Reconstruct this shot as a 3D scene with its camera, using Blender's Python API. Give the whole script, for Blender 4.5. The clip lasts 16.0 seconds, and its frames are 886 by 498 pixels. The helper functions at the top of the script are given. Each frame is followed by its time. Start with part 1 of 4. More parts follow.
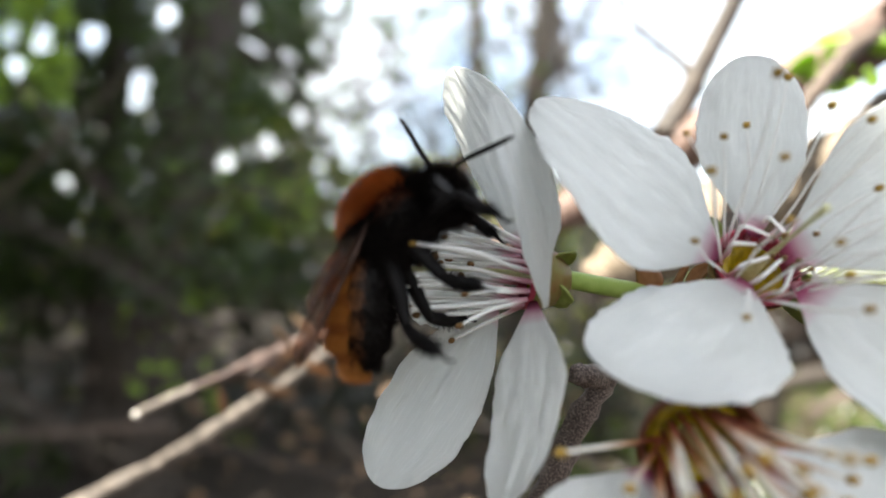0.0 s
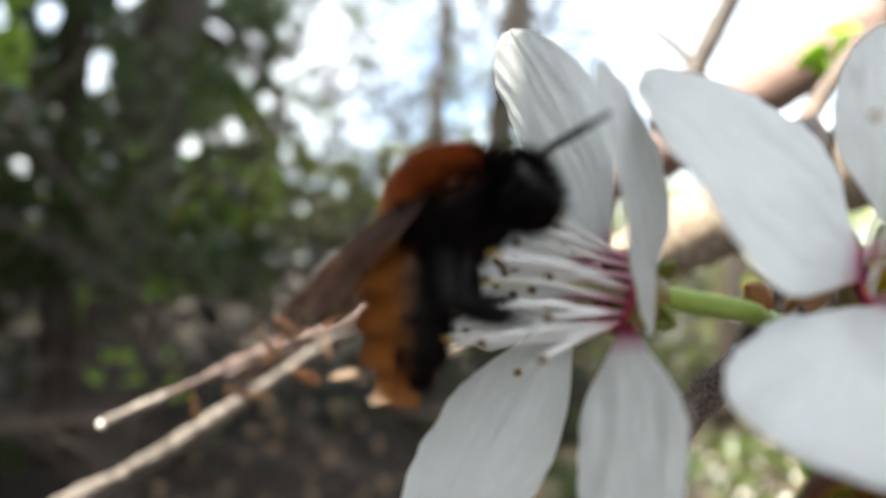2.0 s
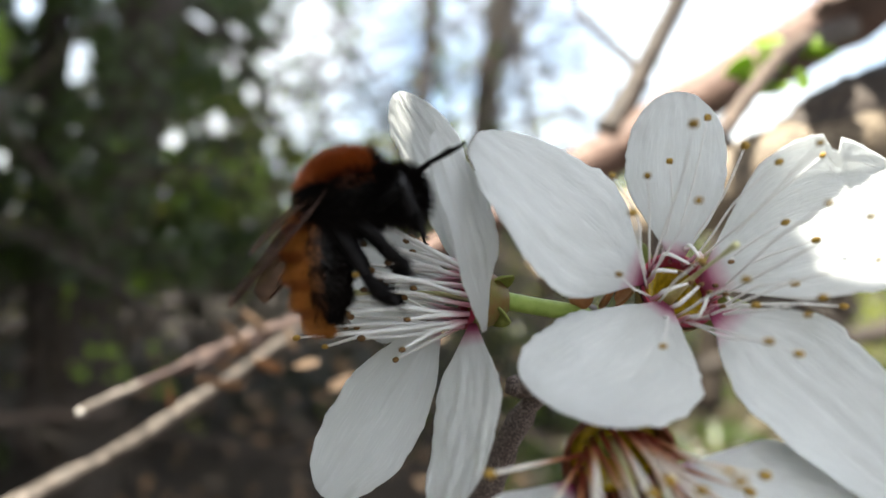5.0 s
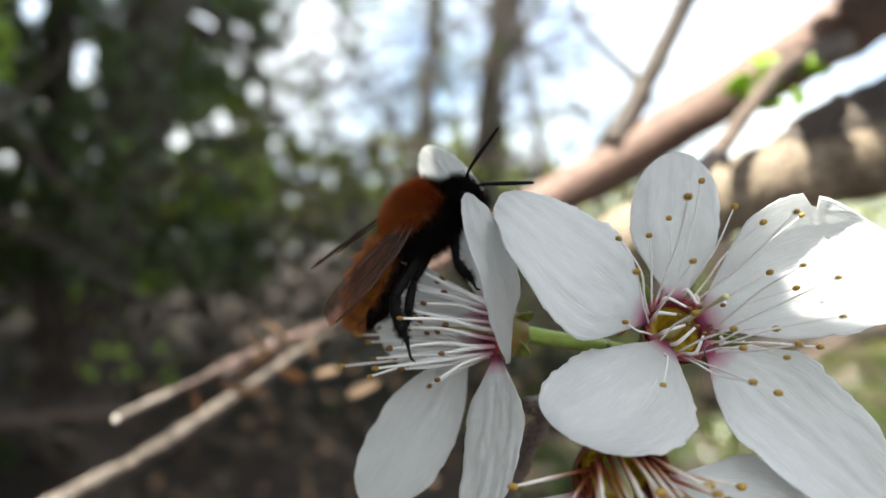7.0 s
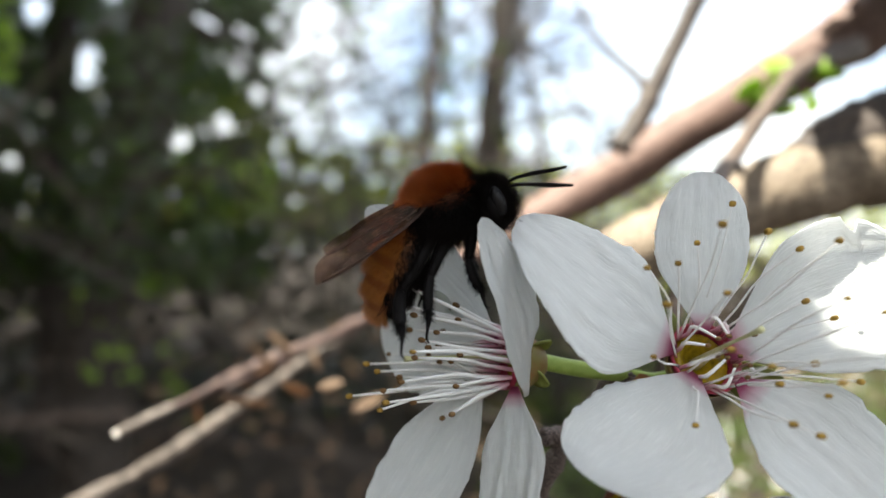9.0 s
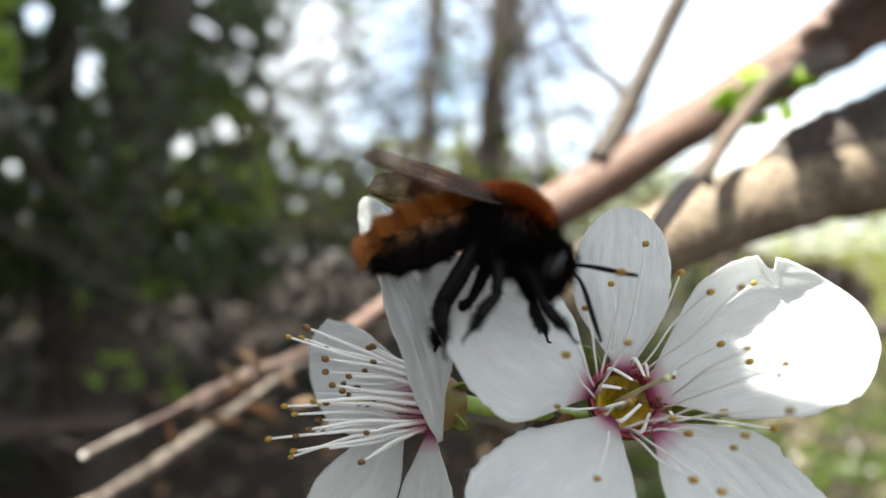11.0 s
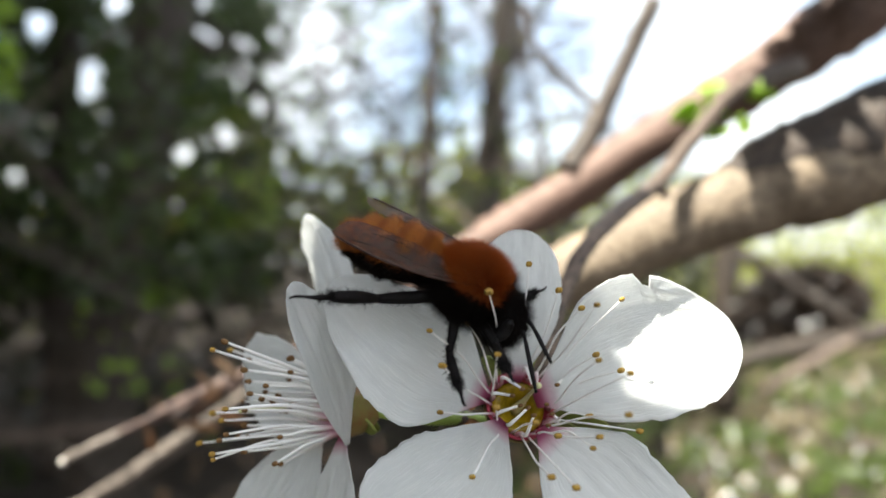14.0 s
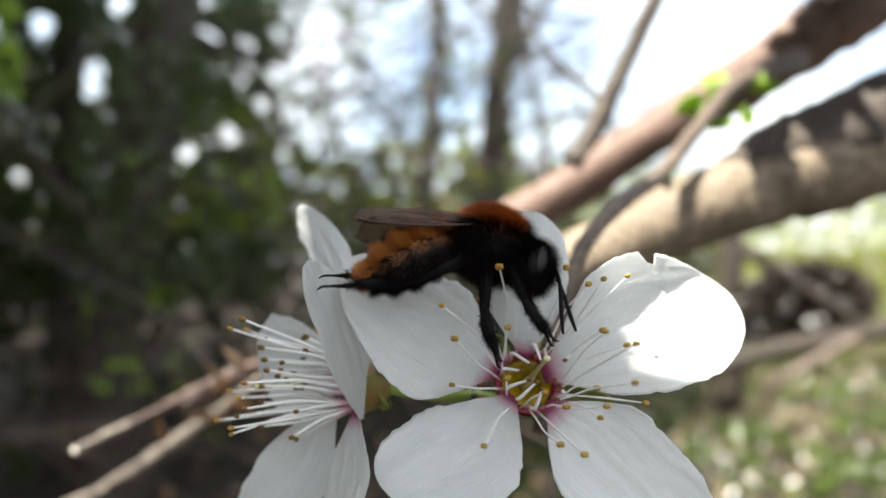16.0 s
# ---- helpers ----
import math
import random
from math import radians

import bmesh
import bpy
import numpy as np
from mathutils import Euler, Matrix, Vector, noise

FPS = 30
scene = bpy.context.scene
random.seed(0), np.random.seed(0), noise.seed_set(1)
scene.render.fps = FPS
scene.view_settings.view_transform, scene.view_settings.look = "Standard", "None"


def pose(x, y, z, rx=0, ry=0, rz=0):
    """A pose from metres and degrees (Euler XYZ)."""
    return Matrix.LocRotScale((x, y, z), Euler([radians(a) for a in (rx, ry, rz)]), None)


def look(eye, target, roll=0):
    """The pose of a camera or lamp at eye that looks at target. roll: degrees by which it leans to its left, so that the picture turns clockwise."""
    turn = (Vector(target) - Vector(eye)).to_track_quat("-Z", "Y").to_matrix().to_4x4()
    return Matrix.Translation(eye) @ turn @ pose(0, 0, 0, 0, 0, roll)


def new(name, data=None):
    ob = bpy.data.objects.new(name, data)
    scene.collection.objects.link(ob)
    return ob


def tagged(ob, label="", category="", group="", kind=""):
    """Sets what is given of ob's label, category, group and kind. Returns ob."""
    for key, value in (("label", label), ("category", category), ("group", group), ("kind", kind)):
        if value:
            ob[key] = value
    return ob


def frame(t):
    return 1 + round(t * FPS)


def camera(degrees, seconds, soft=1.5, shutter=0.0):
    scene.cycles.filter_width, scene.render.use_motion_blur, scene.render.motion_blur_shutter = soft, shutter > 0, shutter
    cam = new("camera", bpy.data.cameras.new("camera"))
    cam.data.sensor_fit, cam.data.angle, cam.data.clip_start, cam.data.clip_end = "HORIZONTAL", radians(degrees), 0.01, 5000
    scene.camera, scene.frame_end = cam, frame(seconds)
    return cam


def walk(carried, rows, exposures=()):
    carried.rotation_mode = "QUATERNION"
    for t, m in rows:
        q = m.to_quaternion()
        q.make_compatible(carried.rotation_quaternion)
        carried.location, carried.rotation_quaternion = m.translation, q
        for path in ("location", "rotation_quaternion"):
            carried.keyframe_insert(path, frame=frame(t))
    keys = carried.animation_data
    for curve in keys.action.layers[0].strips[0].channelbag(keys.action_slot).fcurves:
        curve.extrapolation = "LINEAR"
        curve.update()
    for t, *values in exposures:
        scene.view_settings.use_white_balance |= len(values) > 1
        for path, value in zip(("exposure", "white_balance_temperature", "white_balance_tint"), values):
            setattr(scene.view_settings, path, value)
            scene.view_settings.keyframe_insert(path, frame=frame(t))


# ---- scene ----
U = 0.0082            # metres in one unit of the plan round the blossoms
EYE_HEIGHT = 1.3      # height of the blossoms over the ground


PATH = (
    (0, (0.00058, 0.00659, 1.29500), (-0.00189, 0.04649, 1.29628), 0.46),
    (0.5, (0.00065, 0.00621, 1.29506), (-0.00186, 0.04611, 1.29629), 0.20),
    (1, (0.00051, 0.00618, 1.29576), (-0.00203, 0.04608, 1.29698), 0.47),
    (1.5, (-0.00166, 0.01020, 1.29559), (-0.00327, 0.05015, 1.29664), 1.34),
    (2, (-0.00399, 0.01340, 1.29611), (-0.00444, 0.05339, 1.29675), 0.94),
    (2.5, (-0.00377, 0.01433, 1.29621), (-0.00385, 0.05433, 1.29674), 0.85),
    (3, (-0.00179, 0.01366, 1.29571), (-0.00155, 0.05366, 1.29612), 0.72),
    (3.5, (0.00005, 0.00814, 1.29614), (0.00040, 0.04814, 1.29647), 0.61),
    (4, (0.00173, 0.00590, 1.29641), (0.00213, 0.04590, 1.29666), 0.61),
    (6.5, (0.00020, 0.00184, 1.29916), (0.00033, 0.04184, 1.29913), 0.11),
    (7, (0.00006, -0.00021, 1.29974), (0.00011, 0.03979, 1.29968), 0.06),
    (7.5, (0.00013, -0.00027, 1.29907), (0.00016, 0.03973, 1.29904), 0.03),
    (8, (0.00000, 0.00000, 1.30000), (-0.00000, 0.04000, 1.30000), 0.00),
    (8.5, (0.00005, 0.00116, 1.30055), (0.00002, 0.04116, 1.30056), -0.02),
    (9, (-0.00061, 0.00191, 1.30115), (-0.00070, 0.04191, 1.30116), -0.02),
    (11.5, (0.00650, 0.00283, 1.30362), (0.00625, 0.04283, 1.30385), -0.68),
    (12, (0.00832, 0.00235, 1.30383), (0.00810, 0.04235, 1.30417), -0.63),
    (12.5, (0.00949, 0.00092, 1.30406), (0.00923, 0.04091, 1.30439), -0.81),
    (13, (0.01032, -0.00078, 1.30408), (0.01004, 0.03922, 1.30444), -0.90),
    (13.5, (0.01001, -0.00170, 1.30395), (0.00965, 0.03829, 1.30435), -0.93),
    (14, (0.01026, -0.00071, 1.30415), (0.00989, 0.03929, 1.30457), -1.00),
    (14.5, (0.01020, -0.00042, 1.30371), (0.00979, 0.03958, 1.30411), -1.20),
    (15, (0.01030, -0.00120, 1.30374), (0.00984, 0.03879, 1.30414), -1.16),
    (15.5, (0.01037, -0.00167, 1.30370), (0.00987, 0.03832, 1.30405), -1.27),
    (16, (0.00980, -0.00187, 1.30301), (0.00923, 0.03813, 1.30334), -1.21),
)

cam = camera(68.6, 16.0, soft=1.6)
cam.data.dof.use_dof = True
cam.data.dof.focus_distance = 0.0365
cam.data.dof.aperture_fstop = 24.0
walk(cam, [(t, look(eye, target, roll)) for t, eye, target, roll in PATH], ((0, 2.98, 6500, 5), (3.0, 3.04, 6500, 5), (4.0, 2.86, 6500, 5), (6.5, 2.68, 6500, 5), (16, 2.64, 6500, 5)))

# ---- light: a high spring sun from behind the left shoulder, blue sky ----
SUN_WAY = Vector((-0.36, -0.26, 0.90)).normalized()      # towards the sun
world = bpy.data.worlds.new("sky")
scene.world = world
world.use_nodes = True
nt = world.node_tree
sky = nt.nodes.new("ShaderNodeTexSky")
sky.sky_type, sky.sun_disc = "NISHITA", False
sky.sun_elevation = math.asin(SUN_WAY.z)
sky.sun_rotation = math.atan2(SUN_WAY.x, SUN_WAY.y)
sky.air_density, sky.dust_density, sky.ozone_density = 1.0, 4.0, 1.0
nt.nodes["Background"].inputs["Strength"].default_value = 0.067
# thin high haze whitens the blue in soft streaks all over the sky
haze_at, haze = nt.nodes.new("ShaderNodeTexCoord"), nt.nodes.new("ShaderNodeTexNoise")
haze.inputs["Scale"].default_value, haze.inputs["Detail"].default_value = 2.6, 5.0
nt.links.new(haze_at.outputs["Generated"], haze.inputs["Vector"])
veil, spread = nt.nodes.new("ShaderNodeMix"), nt.nodes.new("ShaderNodeMapRange")
veil.data_type = "RGBA"
veil.inputs[7].default_value = (6.6, 6.5, 6.4, 1)
spread.inputs["From Min"].default_value, spread.inputs["From Max"].default_value = 0.35, 0.62
spread.inputs["To Min"].default_value, spread.inputs["To Max"].default_value = 0.04, 0.72
nt.links.new(haze.outputs[0], spread.inputs["Value"])
nt.links.new(spread.outputs[0], veil.inputs[0])
nt.links.new(sky.outputs[0], veil.inputs[6])
nt.links.new(veil.outputs[2], nt.nodes["Background"].inputs["Color"])
sun_data = bpy.data.lights.new("sun", "SUN")
sun_data.energy, sun_data.angle, sun_data.color = 3.6, radians(0.53), (1.0, 0.95, 0.86)
sun = new("sun", sun_data)
sun.matrix_world = look(SUN_WAY * 30, (0, 0, 0))


# ---- materials ----
def material(name):
    m = bpy.data.materials.new(name)
    m.use_nodes = True
    tree = m.node_tree
    return m, tree, tree.nodes["Principled BSDF"]


def mapped(tree, kind, scale, detail=4.0, coords="Object", stretch=(1, 1, 1)):
    """A noise texture at a real-world scale; returns its value socket."""
    tc, mp, tex = (tree.nodes.new(n) for n in ("ShaderNodeTexCoord", "ShaderNodeMapping", kind))
    mp.inputs["Scale"].default_value = [scale * s for s in stretch]
    tree.links.new(tc.outputs[coords], mp.inputs["Vector"])
    tree.links.new(mp.outputs[0], tex.inputs["Vector"])
    if "Detail" in tex.inputs:
        tex.inputs["Detail"].default_value = detail
    return tex.outputs[0]


def ramp(tree, value, *stops):
    r = tree.nodes.new("ShaderNodeValToRGB")
    while len(r.color_ramp.elements) < len(stops):
        r.color_ramp.elements.new(0.5)
    for e, (at, c) in zip(r.color_ramp.elements, stops):
        e.position, e.color = at, (*c, 1)
    tree.links.new(value, r.inputs[0])
    return r.outputs[0]


def mix(tree, a, b, fac, how="MIX"):
    n = tree.nodes.new("ShaderNodeMix")
    n.data_type, n.blend_type = "RGBA", how
    for socket, v in ((n.inputs[0], fac), (n.inputs[6], a), (n.inputs[7], b)):
        if isinstance(v, bpy.types.NodeSocket):
            tree.links.new(v, socket)
        else:
            socket.default_value = v if isinstance(v, (int, float)) else (*v, 1)
    return n.outputs[2]


def bump(tree, bsdf, value, strength, distance):
    b = tree.nodes.new("ShaderNodeBump")
    b.inputs["Strength"].default_value, b.inputs["Distance"].default_value = strength, distance
    tree.links.new(value, b.inputs["Height"])
    tree.links.new(b.outputs[0], bsdf.inputs["Normal"])
    return b.outputs[0]


def translucent_mix(m, tree, bsdf, colour, amount, normal=None):
    """Light that passes through a thin leaf or petal."""
    tl, mx = tree.nodes.new("ShaderNodeBsdfTranslucent"), tree.nodes.new("ShaderNodeMixShader")
    if isinstance(colour, bpy.types.NodeSocket):
        tree.links.new(colour, tl.inputs["Color"])
    else:
        tl.inputs["Color"].default_value = (*colour, 1)
    if normal:
        tree.links.new(normal, tl.inputs["Normal"])
    mx.inputs[0].default_value = amount
    tree.links.new(bsdf.outputs[0], mx.inputs[1])
    tree.links.new(tl.outputs[0], mx.inputs[2])
    tree.links.new(mx.outputs[0], tree.nodes["Material Output"].inputs["Surface"])


def petal_material():
    m, tree, b = material("petal_white")
    uv = tree.nodes.new("ShaderNodeUVMap")
    sep = tree.nodes.new("ShaderNodeSeparateXYZ")
    tree.links.new(uv.outputs[0], sep.inputs[0])
    # veins run from the claw and fan out
    veins = mapped(tree, "ShaderNodeTexNoise", 1.0, 3.0, "UV", (1.3, 24, 1))
    wrinkle = mapped(tree, "ShaderNodeTexNoise", 420.0, 4.0)
    base = ramp(tree, sep.outputs[0], (0.0, (0.30, 0.03, 0.09)), (0.035, (0.44, 0.10, 0.20)), (0.075, (0.70, 0.50, 0.56)), (0.13, (0.80, 0.81, 0.80)))
    veined = mix(tree, base, (0.93, 0.94, 0.93), ramp(tree, veins, (0.5, (0, 0, 0)), (0.68, (0.75, 0.75, 0.75)), (0.8, (0.2, 0.2, 0.2))))
    veined = mix(tree, base, veined, ramp(tree, sep.outputs[0], (0.06, (0, 0, 0)), (0.2, (1, 1, 1))))
    tree.links.new(veined, b.inputs["Base Color"])
    b.inputs["Roughness"].default_value = 0.36
    b.inputs["Specular IOR Level"].default_value = 0.45
    both = mix(tree, veins, wrinkle, 0.35)
    n = bump(tree, b, both, 0.6, 0.00045)
    translucent_mix(m, tree, b, veined, 0.5, n)
    return m


def plain_material(name, dark, light, scale, rough=0.6, relief=0.0, distance=0.0005, through_colour=None, amount=0.0, stretch=(1, 1, 1), spec=0.3):
    m, tree, b = material(name)
    grain = mapped(tree, "ShaderNodeTexNoise", scale, 6.0, stretch=stretch)
    stain = mapped(tree, "ShaderNodeTexNoise", scale * 0.17, 3.0)
    both = mix(tree, grain, stain, 0.45)
    colour = ramp(tree, both, (0.3, dark), (0.7, light))
    tree.links.new(colour, b.inputs["Base Color"])
    b.inputs["Roughness"].default_value = rough
    b.inputs["Specular IOR Level"].default_value = spec
    if relief:
        bump(tree, b, grain, relief, distance)
    if amount:
        translucent_mix(m, tree, b, through_colour or colour, amount)
    return m


def bark_material(name, dark, mid, light, scale):
    m, tree, b = material(name)
    grain = mapped(tree, "ShaderNodeTexNoise", scale, 8.0, stretch=(1, 1, 1))
    patches = mapped(tree, "ShaderNodeTexNoise", scale * 0.12, 4.0)
    pores = mapped(tree, "ShaderNodeTexVoronoi", scale * 0.8)
    colour = mix(tree, ramp(tree, grain, (0.3, dark), (0.5, mid), (0.72, light)), light, ramp(tree, patches, (0.55, (0, 0, 0)), (0.7, (0.55, 0.55, 0.55))))
    tree.links.new(colour, b.inputs["Base Color"])
    b.inputs["Roughness"].default_value = 0.7
    bump(tree, b, mix(tree, grain, pores, 0.3), 0.6, 0.09 / scale)
    return m


def leaf_material(name, dark, light, see_through, amount=0.45):
    """Colours vary from leaf to leaf."""
    m, tree, b = material(name)
    geo = tree.nodes.new("ShaderNodeNewGeometry")
    vary = ramp(tree, geo.outputs["Random Per Island"], (0.1, dark), (0.95, light))
    stain = mapped(tree, "ShaderNodeTexNoise", 90.0, 3.0)
    colour = mix(tree, vary, dark, ramp(tree, stain, (0.5, (0, 0, 0)), (0.8, (0.6, 0.6, 0.6))))
    tree.links.new(colour, b.inputs["Base Color"])
    b.inputs["Roughness"].default_value = 0.4
    translucent_mix(m, tree, b, mix(tree, colour, see_through, 0.6), amount)
    return m


PETAL = petal_material()


def filament_material(name, *stops):
    """White filaments that darken towards their root."""
    m, tree, b = material(name)
    tc, ln = tree.nodes.new("ShaderNodeTexCoord"), tree.nodes.new("ShaderNodeVectorMath")
    ln.operation = "LENGTH"
    tree.links.new(tc.outputs["Object"], ln.inputs[0])
    scaled = tree.nodes.new("ShaderNodeMath")
    scaled.operation = "MULTIPLY"
    scaled.inputs[1].default_value = 1 / 0.008
    tree.links.new(ln.outputs["Value"], scaled.inputs[0])
    colour = ramp(tree, scaled.outputs[0], *stops)
    tree.links.new(colour, b.inputs["Base Color"])
    b.inputs["Roughness"].default_value = 0.4
    translucent_mix(m, tree, b, colour, 0.3)
    return m


FILAMENT = filament_material("filament_white", (0.17, (0.42, 0.05, 0.09)), (0.24, (0.66, 0.34, 0.42)), (0.33, (0.88, 0.87, 0.85)))
FILAMENT_BROWN = filament_material("filament_brown_root", (0.30, (0.20, 0.035, 0.02)), (0.42, (0.42, 0.20, 0.10)), (0.62, (0.84, 0.80, 0.72)))
DAISY = plain_material("daisy_white", (0.74, 0.72, 0.70), (0.88, 0.86, 0.82), 900, 0.4, through_colour=(0.85, 0.8, 0.78), amount=0.3)
ANTHER = plain_material("anther_yellow", (0.14, 0.075, 0.015), (0.46, 0.29, 0.05), 1800, 0.7, 0.5, 0.0001)
ANTHER_BROWN = plain_material("anther_brown", (0.06, 0.03, 0.012), (0.22, 0.12, 0.04), 1800, 0.7, 0.5, 0.0001)
CUP = plain_material("cup_crimson", (0.24, 0.02, 0.04), (0.46, 0.06, 0.10), 700, 0.5, 0.4, 0.0001)
CUP_BROWN = plain_material("cup_brown", (0.05, 0.012, 0.006), (0.15, 0.045, 0.016), 700, 0.5, 0.4, 0.0001)
DISC = plain_material("disc_olive", (0.09, 0.06, 0.004), (0.42, 0.28, 0.012), 500, 0.15, 0.4, 0.0001)
SEPAL = plain_material("sepal_green", (0.12, 0.15, 0.03), (0.34, 0.36, 0.10), 500, 0.5, 0.4, 0.0001, (0.35, 0.4, 0.08), 0.25)
CALYX = plain_material("calyx_green_red", (0.22, 0.04, 0.03), (0.20, 0.22, 0.06), 240, 0.45, 0.4, 0.0001)
STALK = plain_material("stalk_green", (0.20, 0.30, 0.05), (0.38, 0.48, 0.12), 400, 0.45, 0.3, 0.0001)
PISTIL = plain_material("pistil", (0.38, 0.38, 0.16), (0.6, 0.58, 0.34), 900, 0.4)
SCALE_BROWN = plain_material("bud_scale", (0.22, 0.09, 0.03), (0.5, 0.26, 0.12), 500, 0.6, 0.5, 0.0001, (0.5, 0.2, 0.06), 0.2)
BARK_RED = bark_material("bark_red_brown", (0.03, 0.016, 0.012), (0.115, 0.064, 0.048), (0.25, 0.165, 0.13), 260)
BARK_BROWN = bark_material("bark_brown", (0.02, 0.014, 0.011), (0.07, 0.048, 0.036), (0.17, 0.12, 0.09), 300)
BARK_GREY = bark_material("bark_grey", (0.03, 0.021, 0.014), (0.14, 0.102, 0.068), (0.30, 0.235, 0.165), 240)
BARK_DARK = bark_material("bark_dark", (0.008, 0.006, 0.005), (0.035, 0.024, 0.018), (0.10, 0.072, 0.054), 300)
BARK_SPUR = bark_material("bark_spur", (0.03, 0.022, 0.02), (0.11, 0.08, 0.07), (0.26, 0.21, 0.19), 1500)
# near-black bark: the wood's shade is worked into this colour
BARK_TREE = bark_material("bark_trunk_shaded", (0.008, 0.005, 0.003), (0.023, 0.015, 0.009), (0.048, 0.032, 0.020), 30)
BARK_TWIG = bark_material("bark_twig", (0.012, 0.006, 0.005), (0.05, 0.025, 0.018), (0.13, 0.08, 0.062), 200)
PALE_TWIG = bark_material("pale_twig", (0.022, 0.016, 0.013), (0.08, 0.062, 0.050), (0.20, 0.165, 0.14), 120)
DRY_LEAF = plain_material("dry_leaf", (0.06, 0.036, 0.022), (0.24, 0.16, 0.10), 200, 0.6, 0.4, 0.0003, (0.5, 0.3, 0.16), 0.3)
FRESH_LEAF = plain_material("fresh_leaf", (0.16, 0.26, 0.03), (0.32, 0.44, 0.07), 300, 0.4, 0.3, 0.0002, (0.42, 0.62, 0.05), 0.45)
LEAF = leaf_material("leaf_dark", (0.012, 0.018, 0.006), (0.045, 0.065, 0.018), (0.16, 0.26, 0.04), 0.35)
# darker copy of leaf_dark: the undergrowth's shade is put into its colour
LEAF_SHADE = leaf_material("leaf_shaded", (0.008, 0.009, 0.005), (0.030, 0.033, 0.014), (0.05, 0.07, 0.015), 0.2)
LEAF_YELLOW = leaf_material("leaf_yellow_green", (0.06, 0.078, 0.012), (0.20, 0.225, 0.04), (0.50, 0.54, 0.06))
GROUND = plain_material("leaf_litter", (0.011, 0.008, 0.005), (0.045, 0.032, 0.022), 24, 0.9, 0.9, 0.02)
# brown taken far down: the thicket's shade is put into its colour
BROWN_LEAF = leaf_material("leaf_brown_shaded", (0.010, 0.007, 0.005), (0.034, 0.022, 0.014), (0.04, 0.025, 0.01), 0.2)
STRAW = leaf_material("straw", (0.10, 0.08, 0.045), (0.26, 0.22, 0.14), (0.3, 0.25, 0.12), 0.3)
GRASS = leaf_material("grass", (0.020, 0.034, 0.007), (0.095, 0.13, 0.028), (0.20, 0.28, 0.04))
RUST_HAIR = plain_material("rust_hair", (0.17, 0.034, 0.006), (0.37, 0.092, 0.015), 900, 0.55, through_colour=(0.6, 0.17, 0.03), amount=0.25)


def banded_hair():
    """Golden hair in darker and lighter bands along the abdomen."""
    m, tree, b = material("gold_hair")
    wave = mapped(tree, "ShaderNodeTexWave", 46.0, 1.0)
    grain = mapped(tree, "ShaderNodeTexNoise", 900.0, 3.0)
    colour = mix(tree, ramp(tree, wave, (0.15, (0.30, 0.09, 0.015)), (0.6, (0.46, 0.17, 0.03))), (0.30, 0.09, 0.014), ramp(tree, grain, (0.4, (0, 0, 0)), (0.7, (0.6, 0.6, 0.6))))
    tree.links.new(colour, b.inputs["Base Color"])
    b.inputs["Roughness"].default_value = 0.55
    translucent_mix(m, tree, b, colour, 0.25)
    return m


GOLD_HAIR = banded_hair()
BLACK_HAIR = plain_material("black_hair", (0.003, 0.002, 0.002), (0.009, 0.007, 0.006), 900, 0.7, spec=0.03)
CHITIN = plain_material("black_chitin", (0.003, 0.003, 0.003), (0.010, 0.008, 0.008), 1500, 0.6, 0.4, 0.00005, spec=0.09)
EYE = plain_material("compound_eye", (0.004, 0.004, 0.004), (0.010, 0.009, 0.010), 2500, 0.38, spec=0.2)


def wing_material():
    """A thin smoky brown membrane, see-through, clouded in patches."""
    m, tree, b = material("wing_smoky")
    cells = mapped(tree, "ShaderNodeTexVoronoi", 700.0)
    cloud = mapped(tree, "ShaderNodeTexNoise", 500.0, 3.0)
    colour = ramp(tree, cells, (0.0, (0.03, 0.018, 0.013)), (0.5, (0.11, 0.075, 0.06)))
    tree.links.new(colour, b.inputs["Base Color"])
    b.inputs["Roughness"].default_value = 0.35
    b.inputs["Specular IOR Level"].default_value = 0.2
    tr, mx = tree.nodes.new("ShaderNodeBsdfTransparent"), tree.nodes.new("ShaderNodeMixShader")
    tr.inputs["Color"].default_value = (0.82, 0.70, 0.63, 1)
    tree.links.new(ramp(tree, cloud, (0.35, (0.70, 0.70, 0.70)), (0.65, (0.90, 0.90, 0.90))), mx.inputs[0])
    tree.links.new(b.outputs[0], mx.inputs[1])
    tree.links.new(tr.outputs[0], mx.inputs[2])
    tree.links.new(mx.outputs[0], tree.nodes["Material Output"].inputs["Surface"])
    return m


WING = wing_material()
VEIN = plain_material("vein_brown", (0.02, 0.012, 0.009), (0.07, 0.04, 0.03), 1500, 0.5, spec=0.15)


